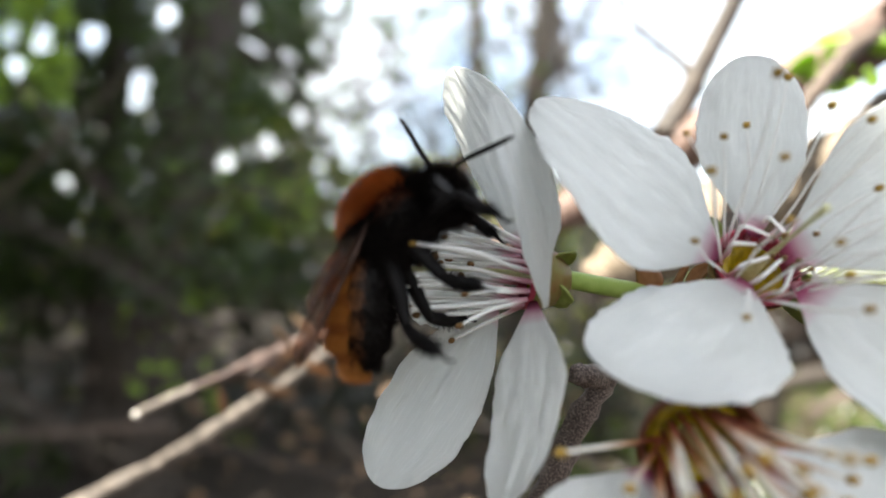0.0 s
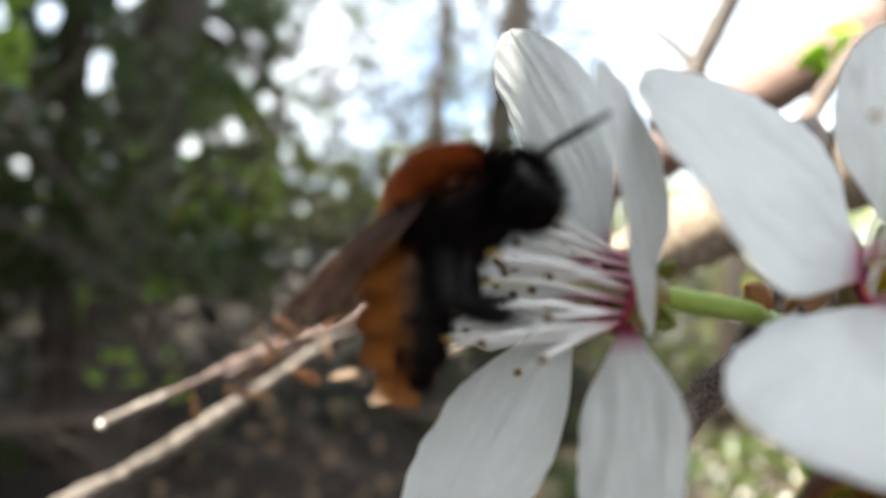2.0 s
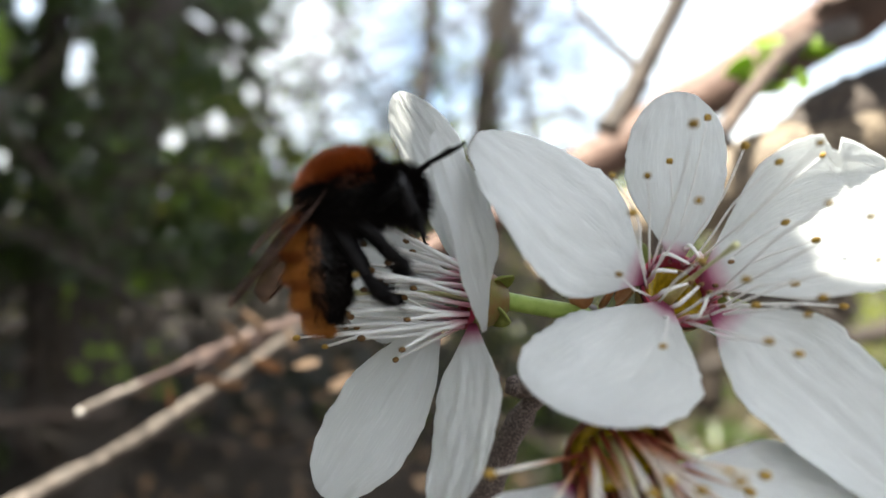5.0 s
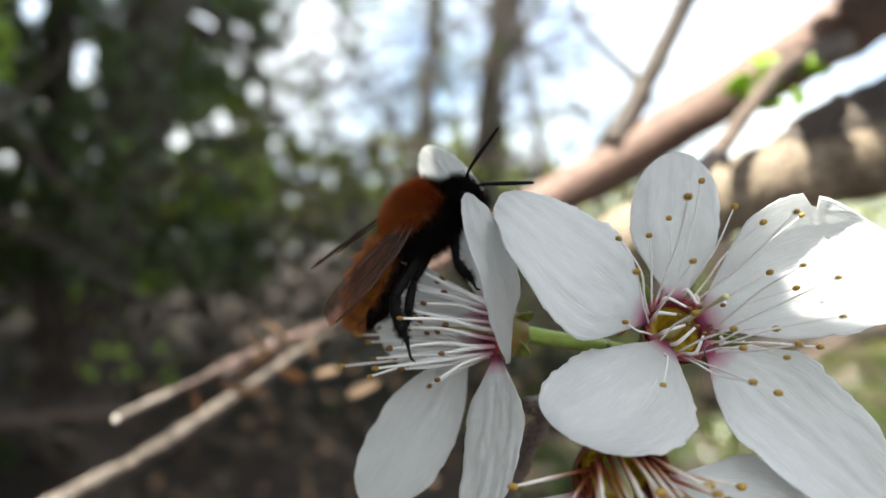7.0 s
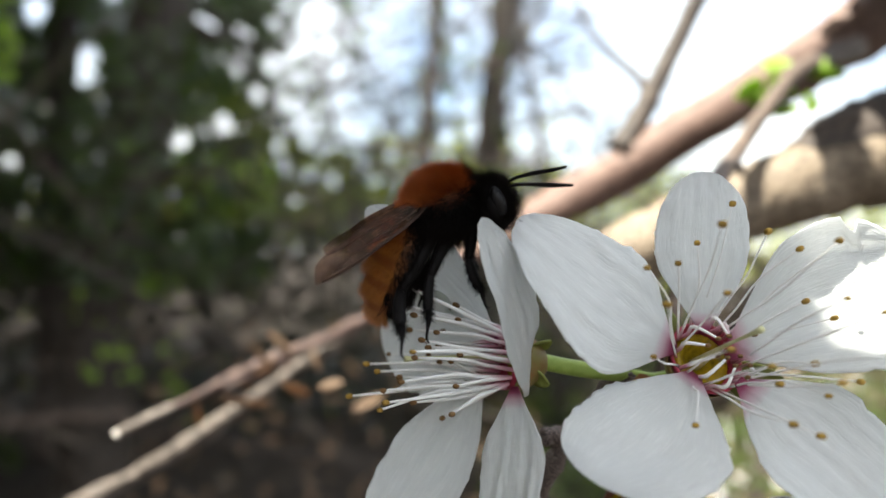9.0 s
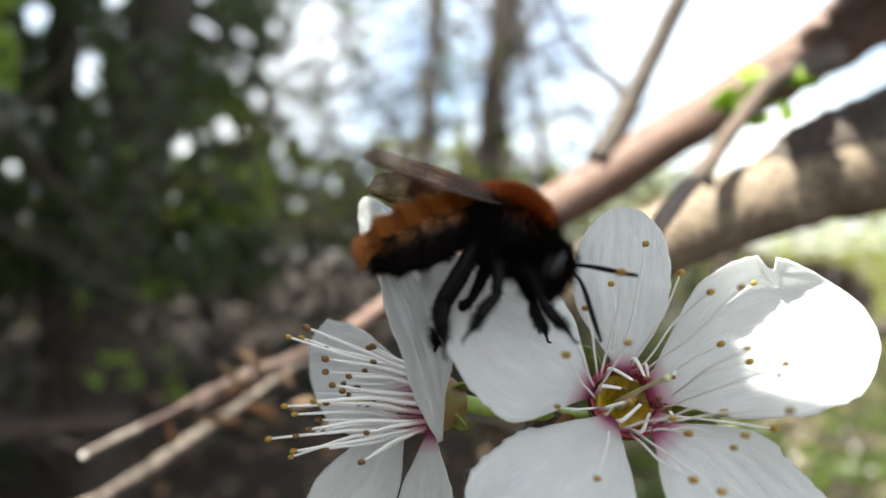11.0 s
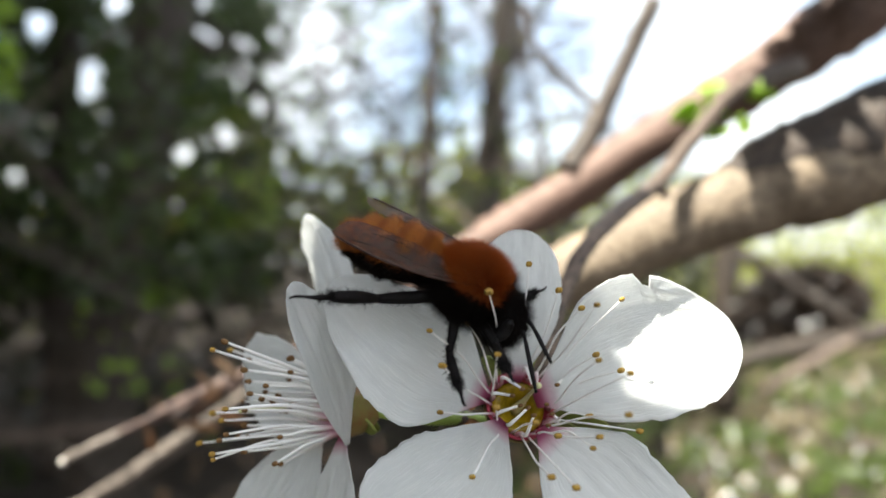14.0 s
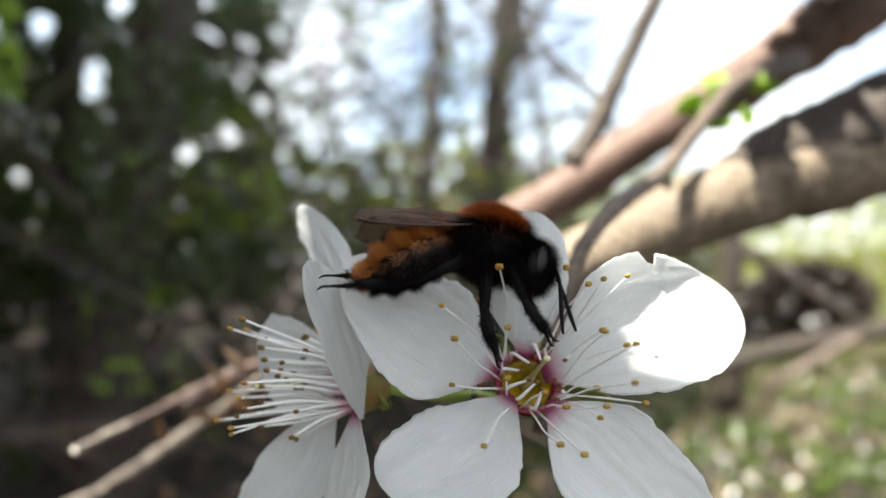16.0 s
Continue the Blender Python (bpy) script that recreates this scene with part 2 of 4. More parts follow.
def coat_material(name, top, low, line, bands):
    """The bee's body under its hairs: coloured above, black below, banded along."""
    m, tree, b = material(name)
    tc, sep = tree.nodes.new("ShaderNodeTexCoord"), tree.nodes.new("ShaderNodeSeparateXYZ")
    tree.links.new(tc.outputs["Object"], sep.inputs[0])
    rough_edge = mapped(tree, "ShaderNodeTexNoise", 1400.0, 3.0)
    add = tree.nodes.new("ShaderNodeMath")
    add.operation = "MULTIPLY_ADD"
    tree.links.new(rough_edge, add.inputs[0])
    add.inputs[1].default_value = 0.0012
    tree.links.new(sep.outputs[2], add.inputs[2])
    scale = tree.nodes.new("ShaderNodeMapRange")
    scale.inputs["From Min"].default_value, scale.inputs["From Max"].default_value = line, line + 0.0007
    tree.links.new(add.outputs[0], scale.inputs["Value"])
    colour = mix(tree, low, top, scale.outputs[0])
    if bands:
        wave = mapped(tree, "ShaderNodeTexWave", bands, 1.0)
        colour = mix(tree, colour, low, ramp(tree, wave, (0.55, (0, 0, 0)), (0.95, (0.4, 0.4, 0.4))))
    tree.links.new(colour, b.inputs["Base Color"])
    b.inputs["Roughness"].default_value = 0.6
    return m


THORAX_COAT = coat_material("thorax_coat", (0.28, 0.07, 0.012), (0.008, 0.007, 0.006), 0.0004, 0)
ABDOMEN_COAT = coat_material("abdomen_coat", (0.30, 0.10, 0.017), (0.005, 0.004, 0.004), 0.0001, 46.0)


# ---- building ----
def P(x, y, z):
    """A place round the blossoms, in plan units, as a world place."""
    return Vector((x * U, y * U, EYE_HEIGHT + z * U))


def far(px, py, d):
    """A place d metres ahead, by its bearing."""
    return Vector(((px - 784) / 1150 * d, d, EYE_HEIGHT + (441 - py) / 1150 * d))


def thing(name, at, label, category, group="", kind=""):
    e = new(name)
    e.location = at
    e.empty_display_size = 0.002
    return tagged(e, label, category, group, kind)


def part(name, bm, mat, parent=None, label="", smooth=True):
    """One mesh object out of a bmesh given in world places, under its parent."""
    me = bpy.data.meshes.new(name)
    if isinstance(bm, bmesh.types.BMesh):
        bmesh.ops.recalc_face_normals(bm, faces=bm.faces[:])
        bm.to_mesh(me)
        bm.free()
    else:
        me.from_pydata(*bm)
    me.materials.append(mat)
    me.polygons.foreach_set("use_smooth", [smooth] * len(me.polygons))
    ob = new(name, me)
    if parent:
        ob.parent = parent
        top, off = parent, Vector((0, 0, 0))
        while top:
            off += top.location
            top = top.parent
        me.transform(Matrix.Translation(-off))
    if label:
        tagged(ob, label)
    return ob


def spline(points, steps):
    """A smooth line through points, as places with radii (the 4th number)."""
    pts = [np.array(p, float) for p in points]
    pts = [2 * pts[0] - pts[1]] + pts + [2 * pts[-1] - pts[-2]]
    out = []
    for a, b, c, d in zip(pts, pts[1:], pts[2:], pts[3:]):
        for k in range(steps):
            s = k / steps
            out.append(0.5 * (2 * b + (c - a) * s + (2 * a - 5 * b + 4 * c - d) * s * s + (3 * b - a - 3 * c + d) * s**3))
    out.append(pts[-2])
    return out


def tube(bm, points, sides=10, steps=5, rough=0.0, seed=0.0, blunt=True):
    """A round, tapering, slightly knobbly limb through (x, y, z, radius) rows, closed at both ends."""
    line = spline(points, steps)
    rings = []
    side = None
    for k, q in enumerate(line):
        here = Vector(q[:3])
        way = Vector(line[min(k + 1, len(line) - 1)][:3]) - Vector(line[max(k - 1, 0)][:3])
        way.normalize()
        if side is None:
            side = way.orthogonal()
        side = (side - way * side.dot(way)).normalized()
        up = way.cross(side)
        ring = []
        for n in range(sides):
            a = 2 * math.pi * n / sides
            out = side * math.cos(a) + up * math.sin(a)
            r = max(q[3], 1e-6)
            if rough:
                r *= 1 + rough * noise.noise(here / r * 0.35 + out * 0.9 + Vector((seed, seed, 0)))
            ring.append(bm.verts.new(here + out * r))
        rings.append(ring)
    for r0, r1 in zip(rings, rings[1:]):
        for n in range(sides):
            bm.faces.new((r0[n], r0[(n + 1) % sides], r1[(n + 1) % sides], r1[n]))
    bm.faces.new(rings[0][::-1])
    bm.faces.new(rings[-1])


def blob(bm, centre, radii, turn=None, u=12, v=8):
    """An ellipsoid."""
    m = Matrix.LocRotScale(Vector(centre), turn, Vector(radii))
    bmesh.ops.create_uvsphere(bm, u_segments=u, v_segments=v, radius=1.0, matrix=m)


# ---- blossoms ----
def petal(parent, base, tip, across, width, cup, arch, seed, notch=0.0, twist=0.0, label="", claw=0.10, peak=0.58, blunt=2.7, past_claw=0.0, skew=0.0, curl=0.0):
    """An obovate petal from its claw to its tip: cupped across, arched along, with ruffled edges and real thickness."""
    B, T = P(*base), P(*tip)
    axis = T - B
    length = axis.length
    ax = axis.normalized()
    ac = Vector(across)
    ac = (ac - ax * ac.dot(ax)).normalized()
    up = ax.cross(ac)
    w = width * U / 2
    ns, nc = 40, 36
    verts, uvs = [], []
    for layer in (0, 1):
        for i in range(ns + 1):
            s = 1 - (1 - i / ns) ** 1.8
            rise = min(1.0, s / peak)
            half = w * (claw + (1 - claw) * math.sin(0.5 * math.pi * rise) ** 1.25)
            if s > peak:
                half *= max(0.0, 1 - ((s - peak) / (1 - peak)) ** blunt) ** 0.5 * 0.96 + 0.04
            for j in range(nc + 1):
                c = 2 * j / nc - 1
                h = half * (1 + 0.05 * noise.noise(Vector((s * 6, seed * 5.0, 2.0 if c > 0 else -2.0))) + 0.045 * noise.noise(Vector((s * 22, seed * 7.0, 1.0 if c > 0 else -1.0))) * min(1, s * 3))
                if c > 0:
                    h *= 1 - notch * math.exp(-(((s - 0.70) / 0.022) ** 2))
                e = c * h / w
                ruffle = noise.noise(Vector((s * 5 + seed * 3.1, e * 2.6, seed)))
                fine = noise.noise(Vector((s * 14 + seed, e * 8, seed * 2.0)))
                end = length * (s - 0.07 * s**4 * e * e)
                high = cup * w * (e * e) * math.sin(math.pi * min(1, s * 0.8 + 0.1)) + arch * length * math.sin(math.pi * s * 0.5) ** 2 * (1 - 0.35 * s) * 0.6
                pleat = noise.noise(Vector((s * 1.3 + seed, e * 6.5, seed * 4.0))) * 0.013 + noise.noise(Vector((s * 3.0, e * 9, seed * 3.0))) * 0.0055
                high += curl * length * s**3 + length * ((0.024 * ruffle * (0.3 + s) + 0.007 * fine) * (1 - 0.75 * s**6) + pleat * min(1, s * 3)) + twist * e * w * s
                thick = -0.00011 * (0.4 + 0.6 * (1 - abs(c) ** 6)) * (1 - 0.7 * s**6) if layer else 0.0
                verts.append(B + ax * end + ac * (c * h + skew * length * math.sin(math.pi * s)) + up * (high + thick))
                uvs.append((past_claw + (1 - past_claw) * s, 0.5 + 0.5 * c))
    faces = []
    row, size = nc + 1, (ns + 1) * (nc + 1)
    for i in range(ns):
        for j in range(nc):
            a = i * row + j
            faces.append((a, a + 1, a + row + 1, a + row))
            faces.append((a + size, a + row + size, a + row + 1 + size, a + 1 + size))
    rim = [j for j in range(nc)] + [i * row + nc for i in range(ns)] + [ns * row + nc - j for j in range(nc)] + [(ns - i) * row for i in range(ns)]
    for a, b in zip(rim, rim[1:] + rim[:1]):
        faces.append((b, a, a + size, b + size))
    ob = part("petal", ([tuple(v) for v in verts], [], faces), PETAL, parent, label)
    layer = ob.data.uv_layers.new(name="UVMap")
    index = np.empty(len(ob.data.loops), dtype=np.int32)
    ob.data.loops.foreach_get("vertex_index", index)
    layer.data.foreach_set("uv", np.array(uvs)[index].astype(np.float32).ravel())
    return ob


def stamen(parent, root, tip, sag, mat=None, size=0.05, thick=0.017, bow=(0, 0, 0), filament=None):
    a, b = P(*root), P(*tip)
    way = b - a
    mid = a.lerp(b, 0.55) + Vector((0, 0, sag * way.length)) + Vector(bow) * way.length
    bm = bmesh.new()
    tube(bm, [(*a, thick * U * 1.25), (*a.lerp(mid, 0.5).lerp(a.lerp(b, 0.3), 0.3), thick * U), (*mid, thick * U), (*b, thick * U * 0.6)], 6, 4)
    ob = part("stamen", bm, filament or FILAMENT, parent)
    bm = bmesh.new()
    turn = way.to_track_quat("Z", "Y")
    for side in (-0.3, 0.3):
        blob(bm, b + turn @ Vector((side * size * U, 0, 0)), (size * U * 0.72, size * U * 0.72, size * U * 0.95), turn, 8, 6)
    part("anther", bm, mat or ANTHER, ob)
    return ob


def turned(c, turn, size, profile, n=24):
    """A round body with this profile of (radius, height), closed at both ends."""
    bm = bmesh.new()
    rings = [[bm.verts.new(c + turn @ Vector((r * size * U * math.cos(2 * math.pi * k / n), r * size * U * math.sin(2 * math.pi * k / n), h * size * U))) for k in range(n)] for r, h in profile]
    for r0, r1 in zip(rings, rings[1:]):
        for k in range(n):
            bm.faces.new((r0[k], r0[(k + 1) % n], r1[(k + 1) % n], r1[k]))
    bm.faces.new(rings[0]), bm.faces.new(rings[-1])
    return bm


def receptacle(parent, centre, axis, size, mat=None, calyx=True):
    """The crimson cup that carries petals and stamens, its olive disc, and the pistil."""
    c, ax = P(*centre), Vector(axis).normalized()
    turn = ax.to_track_quat("Z", "Y")
    bm = turned(c, turn, size, [(0.10, -0.75), (0.62, -0.55), (0.95, -0.12), (1.06, 0.16), (0.99, 0.20), (0.90, 0.0), (0.78, -0.42), (0.08, -0.66)])
    part("cup", bm, mat or CUP, parent, "crimson cup of the blossom")
    if calyx:
        part("calyx", turned(c, turn, size, [(0.22, -1.3), (0.55, -1.1), (0.86, -0.7), (1.06, -0.2), (1.08, 0.0), (1.07, 0.0), (0.98, -0.3), (0.5, -0.8)]), CALYX, parent, "green calyx flushed with red")
    part("disc", turned(c, turn, size, [(0.2, -0.62), (0.78, -0.4), (0.82, -0.16), (0.74, -0.08), (0.62, -0.12), (0.46, -0.26), (0.36, -0.5), (0.05, -0.58)]), DISC, parent, "glossy olive yellow nectar disc")
    bm = bmesh.new()
    side = ax.orthogonal().normalized()
    tube(bm, [(*(c - ax * size * U * 0.5), 0.045 * U), (*(c + ax * 0.25 * U), 0.016 * U), (*(c + ax * 0.6 * U + side * 0.06 * U), 0.012 * U), (*(c + ax * 0.8 * U + side * 0.1 * U), 0.022 * U)], 8, 4)
    part("pistil", bm, PISTIL, parent, "pale pistil")


def sepal(parent, root, way, across, length, width):
    r, w = P(*root), Vector(way).normalized()
    ac = Vector(across)
    ac = (ac - w * ac.dot(w)).normalized()
    up = w.cross(ac)
    bm = bmesh.new()
    rows = []
    for i in range(9):
        s = i / 8
        half = width * U / 2 * math.sin(math.pi * (0.16 + 0.82 * s)) ** 0.8
        rows.append([[bm.verts.new(r + w * (s * length * U) + ac * (c * half) + up * ((0.35 * c * c * half) + 0.18 * length * U * s * s - lay * 0.02 * U)) for c in (-1, -0.5, 0, 0.5, 1)] for lay in (0, 1)])
    for a, b in zip(rows, rows[1:]):
        for lay in (0, 1):
            for k in range(4):
                bm.faces.new((a[lay][k], a[lay][k + 1], b[lay][k + 1], b[lay][k]))
        for k in (0, 4):
            bm.faces.new((a[0][k], b[0][k], b[1][k], a[1][k]))
    return part("sepal", bm, SEPAL, parent)


def face_on_blossom():
    """The open blossom that turns its face to the viewer."""
    centre, axis = (1.76, 4.84, -0.64), (0.14, -0.86, 0.45)
    b = thing("cherry_plum_blossom", P(*centre), "open white cherry plum blossom with long yellow-tipped stamens", "blossom", "blossoms on the spur")
    receptacle(b, centre, axis, 0.25)
    petal(b, (1.53, 4.76, -0.56), (0.48, 4.40, 0.35), (0.41, 0.45, 0.79), 0.96, -0.08, -0.06, 1.3, peak=0.42, blunt=1.89, skew=-0.076, curl=0.15, twist=0.18)
    petal(b, (1.74, 4.79, -0.45), (1.81, 4.85, 0.70), (0.97, 0.11, 0.07), 0.68, 0.07, -0.04, 2.1, peak=0.51, blunt=2.85, skew=-0.019, curl=0.06, twist=-0.04)
    petal(b, (1.86, 4.69, -0.57), (3.27, 4.48, -0.05), (-0.20, 0.32, 0.93), 1.01, 0.65, -0.11, 3.7, peak=0.53, blunt=2.43, skew=0.065, curl=-0.01, twist=-0.07, notch=0.2)
    petal(b, (1.87, 4.54, -0.73), (2.91, 3.95, -1.66), (0.88, 0.19, 0.32), 0.84, 0.30, -0.08, 4.4, peak=0.37, blunt=2.40, skew=-0.022, curl=-0.02, twist=0.01)
    petal(b, (1.63, 4.65, -0.70), (0.76, 3.91, -1.11), (0.84, -0.36, -0.36), 0.91, 0.08, -0.12, 5.2, peak=0.59, blunt=2.92, skew=0.082, curl=-0.02, twist=0.11)
    known = [(1.49, 3.89, 0.28), (1.54, 3.94, -0.11), (2.15, 3.90, 0.19), (2.13, 3.79, -0.13), (2.30, 3.73, -0.20), (2.25, 3.60, -0.41), (2.12, 3.95, -0.70), (1.98, 3.78, -0.88)]
    rng = random.Random(5)
    ax = Vector(axis).normalized()
    e1 = ax.orthogonal().normalized()
    e2 = ax.cross(e1)
    for k in range(19):
        a, spread, reach = 2 * math.pi * (k * 0.381 + 0.1), rng.uniform(0.36, 0.82), rng.uniform(0.55, 0.95)
        tip = Vector(centre) + ax * reach + (e1 * math.cos(a) + e2 * math.sin(a)) * spread
        known.append(tuple(tip))
    for k, tip in enumerate(known):
        out = Vector(tip) - Vector(centre)
        out -= ax * out.dot(ax)
        root = Vector(centre) + out.normalized() * 0.22 + ax * 0.03
        stamen(b, tuple(root), tip, rng.uniform(-0.05, 0.08), ANTHER, rng.uniform(0.021, 0.028), 0.0075, ax * rng.uniform(-0.04, 0.12))
    for k in range(11):
        # short inner stamens that curl over the disc
        a = 2 * math.pi * (k + rng.uniform(-0.25, 0.25)) / 11
        out = e1 * math.cos(a) + e2 * math.sin(a)
        tip = Vector(centre) + out * rng.uniform(0.06, 0.20) + ax * rng.uniform(0.18, 0.34) + e2 * 0.05
        stamen(b, tuple(Vector(centre) + out * 0.22), tuple(tip), 0.0, ANTHER_BROWN, 0.02, 0.014, out * 0.25 + ax * 0.2)
    for way in ((0.9, 0.45, -0.2), (0.9, 0.35, -0.45), (-0.5, 0.6, 0.5), (-0.4, 0.5, -0.6), (0.2, 0.7, 0.6)):
        sepal(b, tuple(Vector(centre) + Vector(way).normalized() * 0.24), way, (0.1, -0.6, 0.4), 0.6 if way[0] > 0.5 else 0.3, 0.26)
    return b


def side_on_blossom():
    """The blossom that faces sideways, with its brush of stamens."""
    centre, axis = (0.42, 5.02, -0.68), (-0.95, -0.16, 0.14)
    b = thing("cherry_plum_blossom", P(*centre), "white cherry plum blossom facing sideways, stamens in a brush", "blossom", "blossoms on the spur")
    receptacle(b, centre, axis, 0.21)
    petal(b, (0.48, 4.67, -0.86), (0.21, 4.35, 0.34), (0.65, 0.71, 0.26), 0.43, -0.31, 0.04, 6.6, peak=0.49, blunt=2.56, skew=0.035, curl=0.03, twist=0.03, past_claw=0.18)
    petal(b, (0.21, 5.14, -0.81), (-0.60, 5.04, -2.05), (0.80, -0.14, -0.42), 0.65, 0.06, -0.07, 7.9, peak=0.55, blunt=2.81, skew=0.015, curl=0.00, twist=0.04)
    petal(b, (0.42, 4.82, -0.83), (0.20, 4.28, -1.92), (0.58, -0.63, 0.10), 0.57, -0.03, -0.09, 8.3, peak=0.43, blunt=2.51, skew=0.031, curl=0.03, twist=0.14)
    petal(b, (0.34, 5.21, -0.63), (-0.63, 5.72, -0.58), (-0.12, -0.08, 0.92), 0.93, -0.14, 0.05, 9.5, peak=0.60, blunt=2.85, skew=0.011, curl=0.01, twist=-0.05)
    upper = petal(b, (0.39, 5.09, -0.54), (-0.10, 5.57, 0.82), (0.63, -0.74, 0.12), 0.61, 0.26, -0.01, 10.4, peak=0.57, blunt=2.69, skew=0.031, curl=-0.05, twist=-0.04)
    rng = random.Random(9)
    ax = Vector(axis).normalized()
    e1 = ax.orthogonal().normalized()
    e2 = ax.cross(e1)
    tips = [(-0.80, 5.18, -0.98), (-0.52, 4.71, -0.97), (-0.66, 5.1, -0.72)]
    for k in range(34):
        a = 2 * math.pi * (k * 0.381)
        spread, reach = (rng.uniform(0.3, 0.66), rng.uniform(0.8, 1.1)) if k < 9 else (rng.uniform(0.05, 0.55), rng.uniform(0.42, 0.82))
        tips.append(tuple(Vector(centre) + ax * reach + (e1 * math.cos(a) + e2 * math.sin(a)) * spread))
    for k, tip in enumerate(tips):
        out = Vector(tip) - Vector(centre)
        out -= ax * out.dot(ax)
        root = Vector(centre) + out.normalized() * 0.2 + ax * 0.03
        stamen(b, tuple(root), tip, rng.uniform(-0.03, 0.06), ANTHER if k < 8 else ANTHER_BROWN, rng.uniform(0.022, 0.03), 0.0145)
    for way in ((0.75, -0.4, -0.4), (0.8, -0.2, 0.5), (0.7, 0.6, 0.2), (0.7, 0.3, -0.5)):
        sepal(b, tuple(Vector(centre) + Vector(way).normalized() * 0.17), way, (0.2, -0.6, 0.6), 0.16, 0.14)
    return b, upper


def hanging_blossom():
    """The blossom below, seen from its side, its stamens hanging down."""
    centre, axis = (1.15, 4.16, -1.47), (0.02, -0.97, -0.24)
    b = thing("cherry_plum_blossom", P(*centre), "white cherry plum blossom hanging below the others, brown-red heart", "blossom", "blossoms on the spur")
    receptacle(b, centre, axis, 0.30, CUP_BROWN, False)
    petal(b, (1.40, 4.10, -1.54), (2.56, 3.92, -1.92), (0.2, -0.5, -0.75), 0.92, 0.1, 0.03, 11.2)
    petal(b, (1.2, 4.0, -1.78), (1.5, 3.4, -2.8), (0.8, 0.1, 0.1), 0.8, 0.1, 0.03, 12.2)
    petal(b, (0.88, 4.08, -1.58), (0.42, 3.72, -2.05), (0.5, -0.5, -0.6), 0.6, 0.2, 0.05, 13.2)
    rng = random.Random(12)
    ax = Vector(axis).normalized()
    e1 = ax.orthogonal().normalized()
    e2 = ax.cross(e1)
    tips = [(0.42, 3.75, -1.42), (1.75, 3.75, -1.42), (1.7, 3.8, -1.52)]
    for k in range(34):
        a, spread, reach = 2 * math.pi * (k * 0.381), rng.uniform(0.12, 0.6), rng.uniform(0.45, 1.0)
        tips.append(tuple(Vector(centre) + ax * reach + (e1 * math.cos(a) + e2 * math.sin(a)) * spread))
    for tip in tips:
        out = Vector(tip) - Vector(centre)
        out -= ax * out.dot(ax)
        stamen(b, tuple(Vector(centre) + out.normalized() * 0.2 + ax * 0.03), tip, 0.0, ANTHER, 0.03, 0.013, filament=FILAMENT_BROWN)
    return b


FACE_ON = face_on_blossom()
SIDE_ON, UPPER_PETAL = side_on_blossom()
HANGING = hanging_blossom()


# ---- the spur, stalks and branches ----
def stalk(parent, points, thick=0.06):
    bm = bmesh.new()
    tube(bm, [(*P(*p), thick * U) for p in points], 10, 6)
    return part("stalk", bm, STALK, parent, "thin green flower stalk")


stalk(SIDE_ON, [(0.58, 5.05, -0.68), (0.85, 5.02, -0.73), (1.10, 5.05, -0.77), (1.30, 5.25, -0.82)])
stalk(FACE_ON, [(1.76, 5.02, -0.72), (1.72, 5.2, -0.82), (1.55, 5.3, -0.88), (1.34, 5.3, -0.84)])
stalk(HANGING, [(1.14, 4.3, -1.46), (1.16, 4.6, -1.34), (1.24, 4.95, -1.15), (1.30, 5.25, -0.95)])


def limb(name, points, mat, label, sides=14, rough=0.18, seed=0.0, group=""):
    """A branch through plan places with radii in plan units."""
    b = thing(name, P(*points[0][:3]), label, "branch" if "branch" in name else "twig", group)
    bm = bmesh.new()
    tube(bm, [(*P(*p[:3]), p[3] * U) for p in points], sides, 6, rough, seed)
    part("wood", bm, mat, b)
    return b


def side_limb(parent, name, points, mat, sides=10, rough=0.18, seed=0.0, label=""):
    bm = bmesh.new()
    tube(bm, [(*P(*p[:3]), p[3] * U) for p in points], sides, 6, rough, seed)
    return part(name, bm, mat, parent, label)


def bearing(px, py, d, r=None):
    """A plan place d units ahead, by its bearing; r: a radius to carry along."""
    q = ((px - 784) / 1150 * d, d, (441 - py) / 1150 * d)
    return q if r is None else (*q, r)


spur = limb("spur_twig", [(1.34, 5.3, -0.78, 0.13), (1.22, 5.36, -0.98, 0.10), (0.95, 5.5, -1.35, 0.09), (0.68, 5.6, -1.9, 0.10), (0.5, 5.9, -2.6, 0.12), (0.7, 7.5, -4.2, 0.16), (4.0, 11.0, -6.8, 0.2), (9.0, 13.5, -7.4, 0.24), (12.8, 13.9, -3.0, 0.3), (12.3, 13.7, 2.6, 0.34)], BARK_SPUR, "dark knobbly spur twig carrying the blossoms", 10, 0.5, 3.0)
side_limb(spur, "stub", [(0.93, 5.5, -1.36, 0.07), (0.80, 5.3, -1.32, 0.085), (0.68, 5.2, -1.30, 0.06)], BARK_SPUR, 8, 0.5, 8.0)
for k, (at_, way) in enumerate((((1.22, 5.12, -0.70), (-0.5, -0.3, 0.4)), ((1.30, 5.10, -0.72), (0.3, -0.4, 0.5)), ((1.36, 5.14, -0.84), (0.4, -0.4, -0.4)), ((1.40, 5.12, -0.7), (0.5, -0.3, 0.4)))):
    s = sepal(spur, at_, way, (0.5, 0.2, 0.6), 0.2, 0.18)
    s.name = "bud_scale"
    s.data.materials[0] = SCALE_BROWN

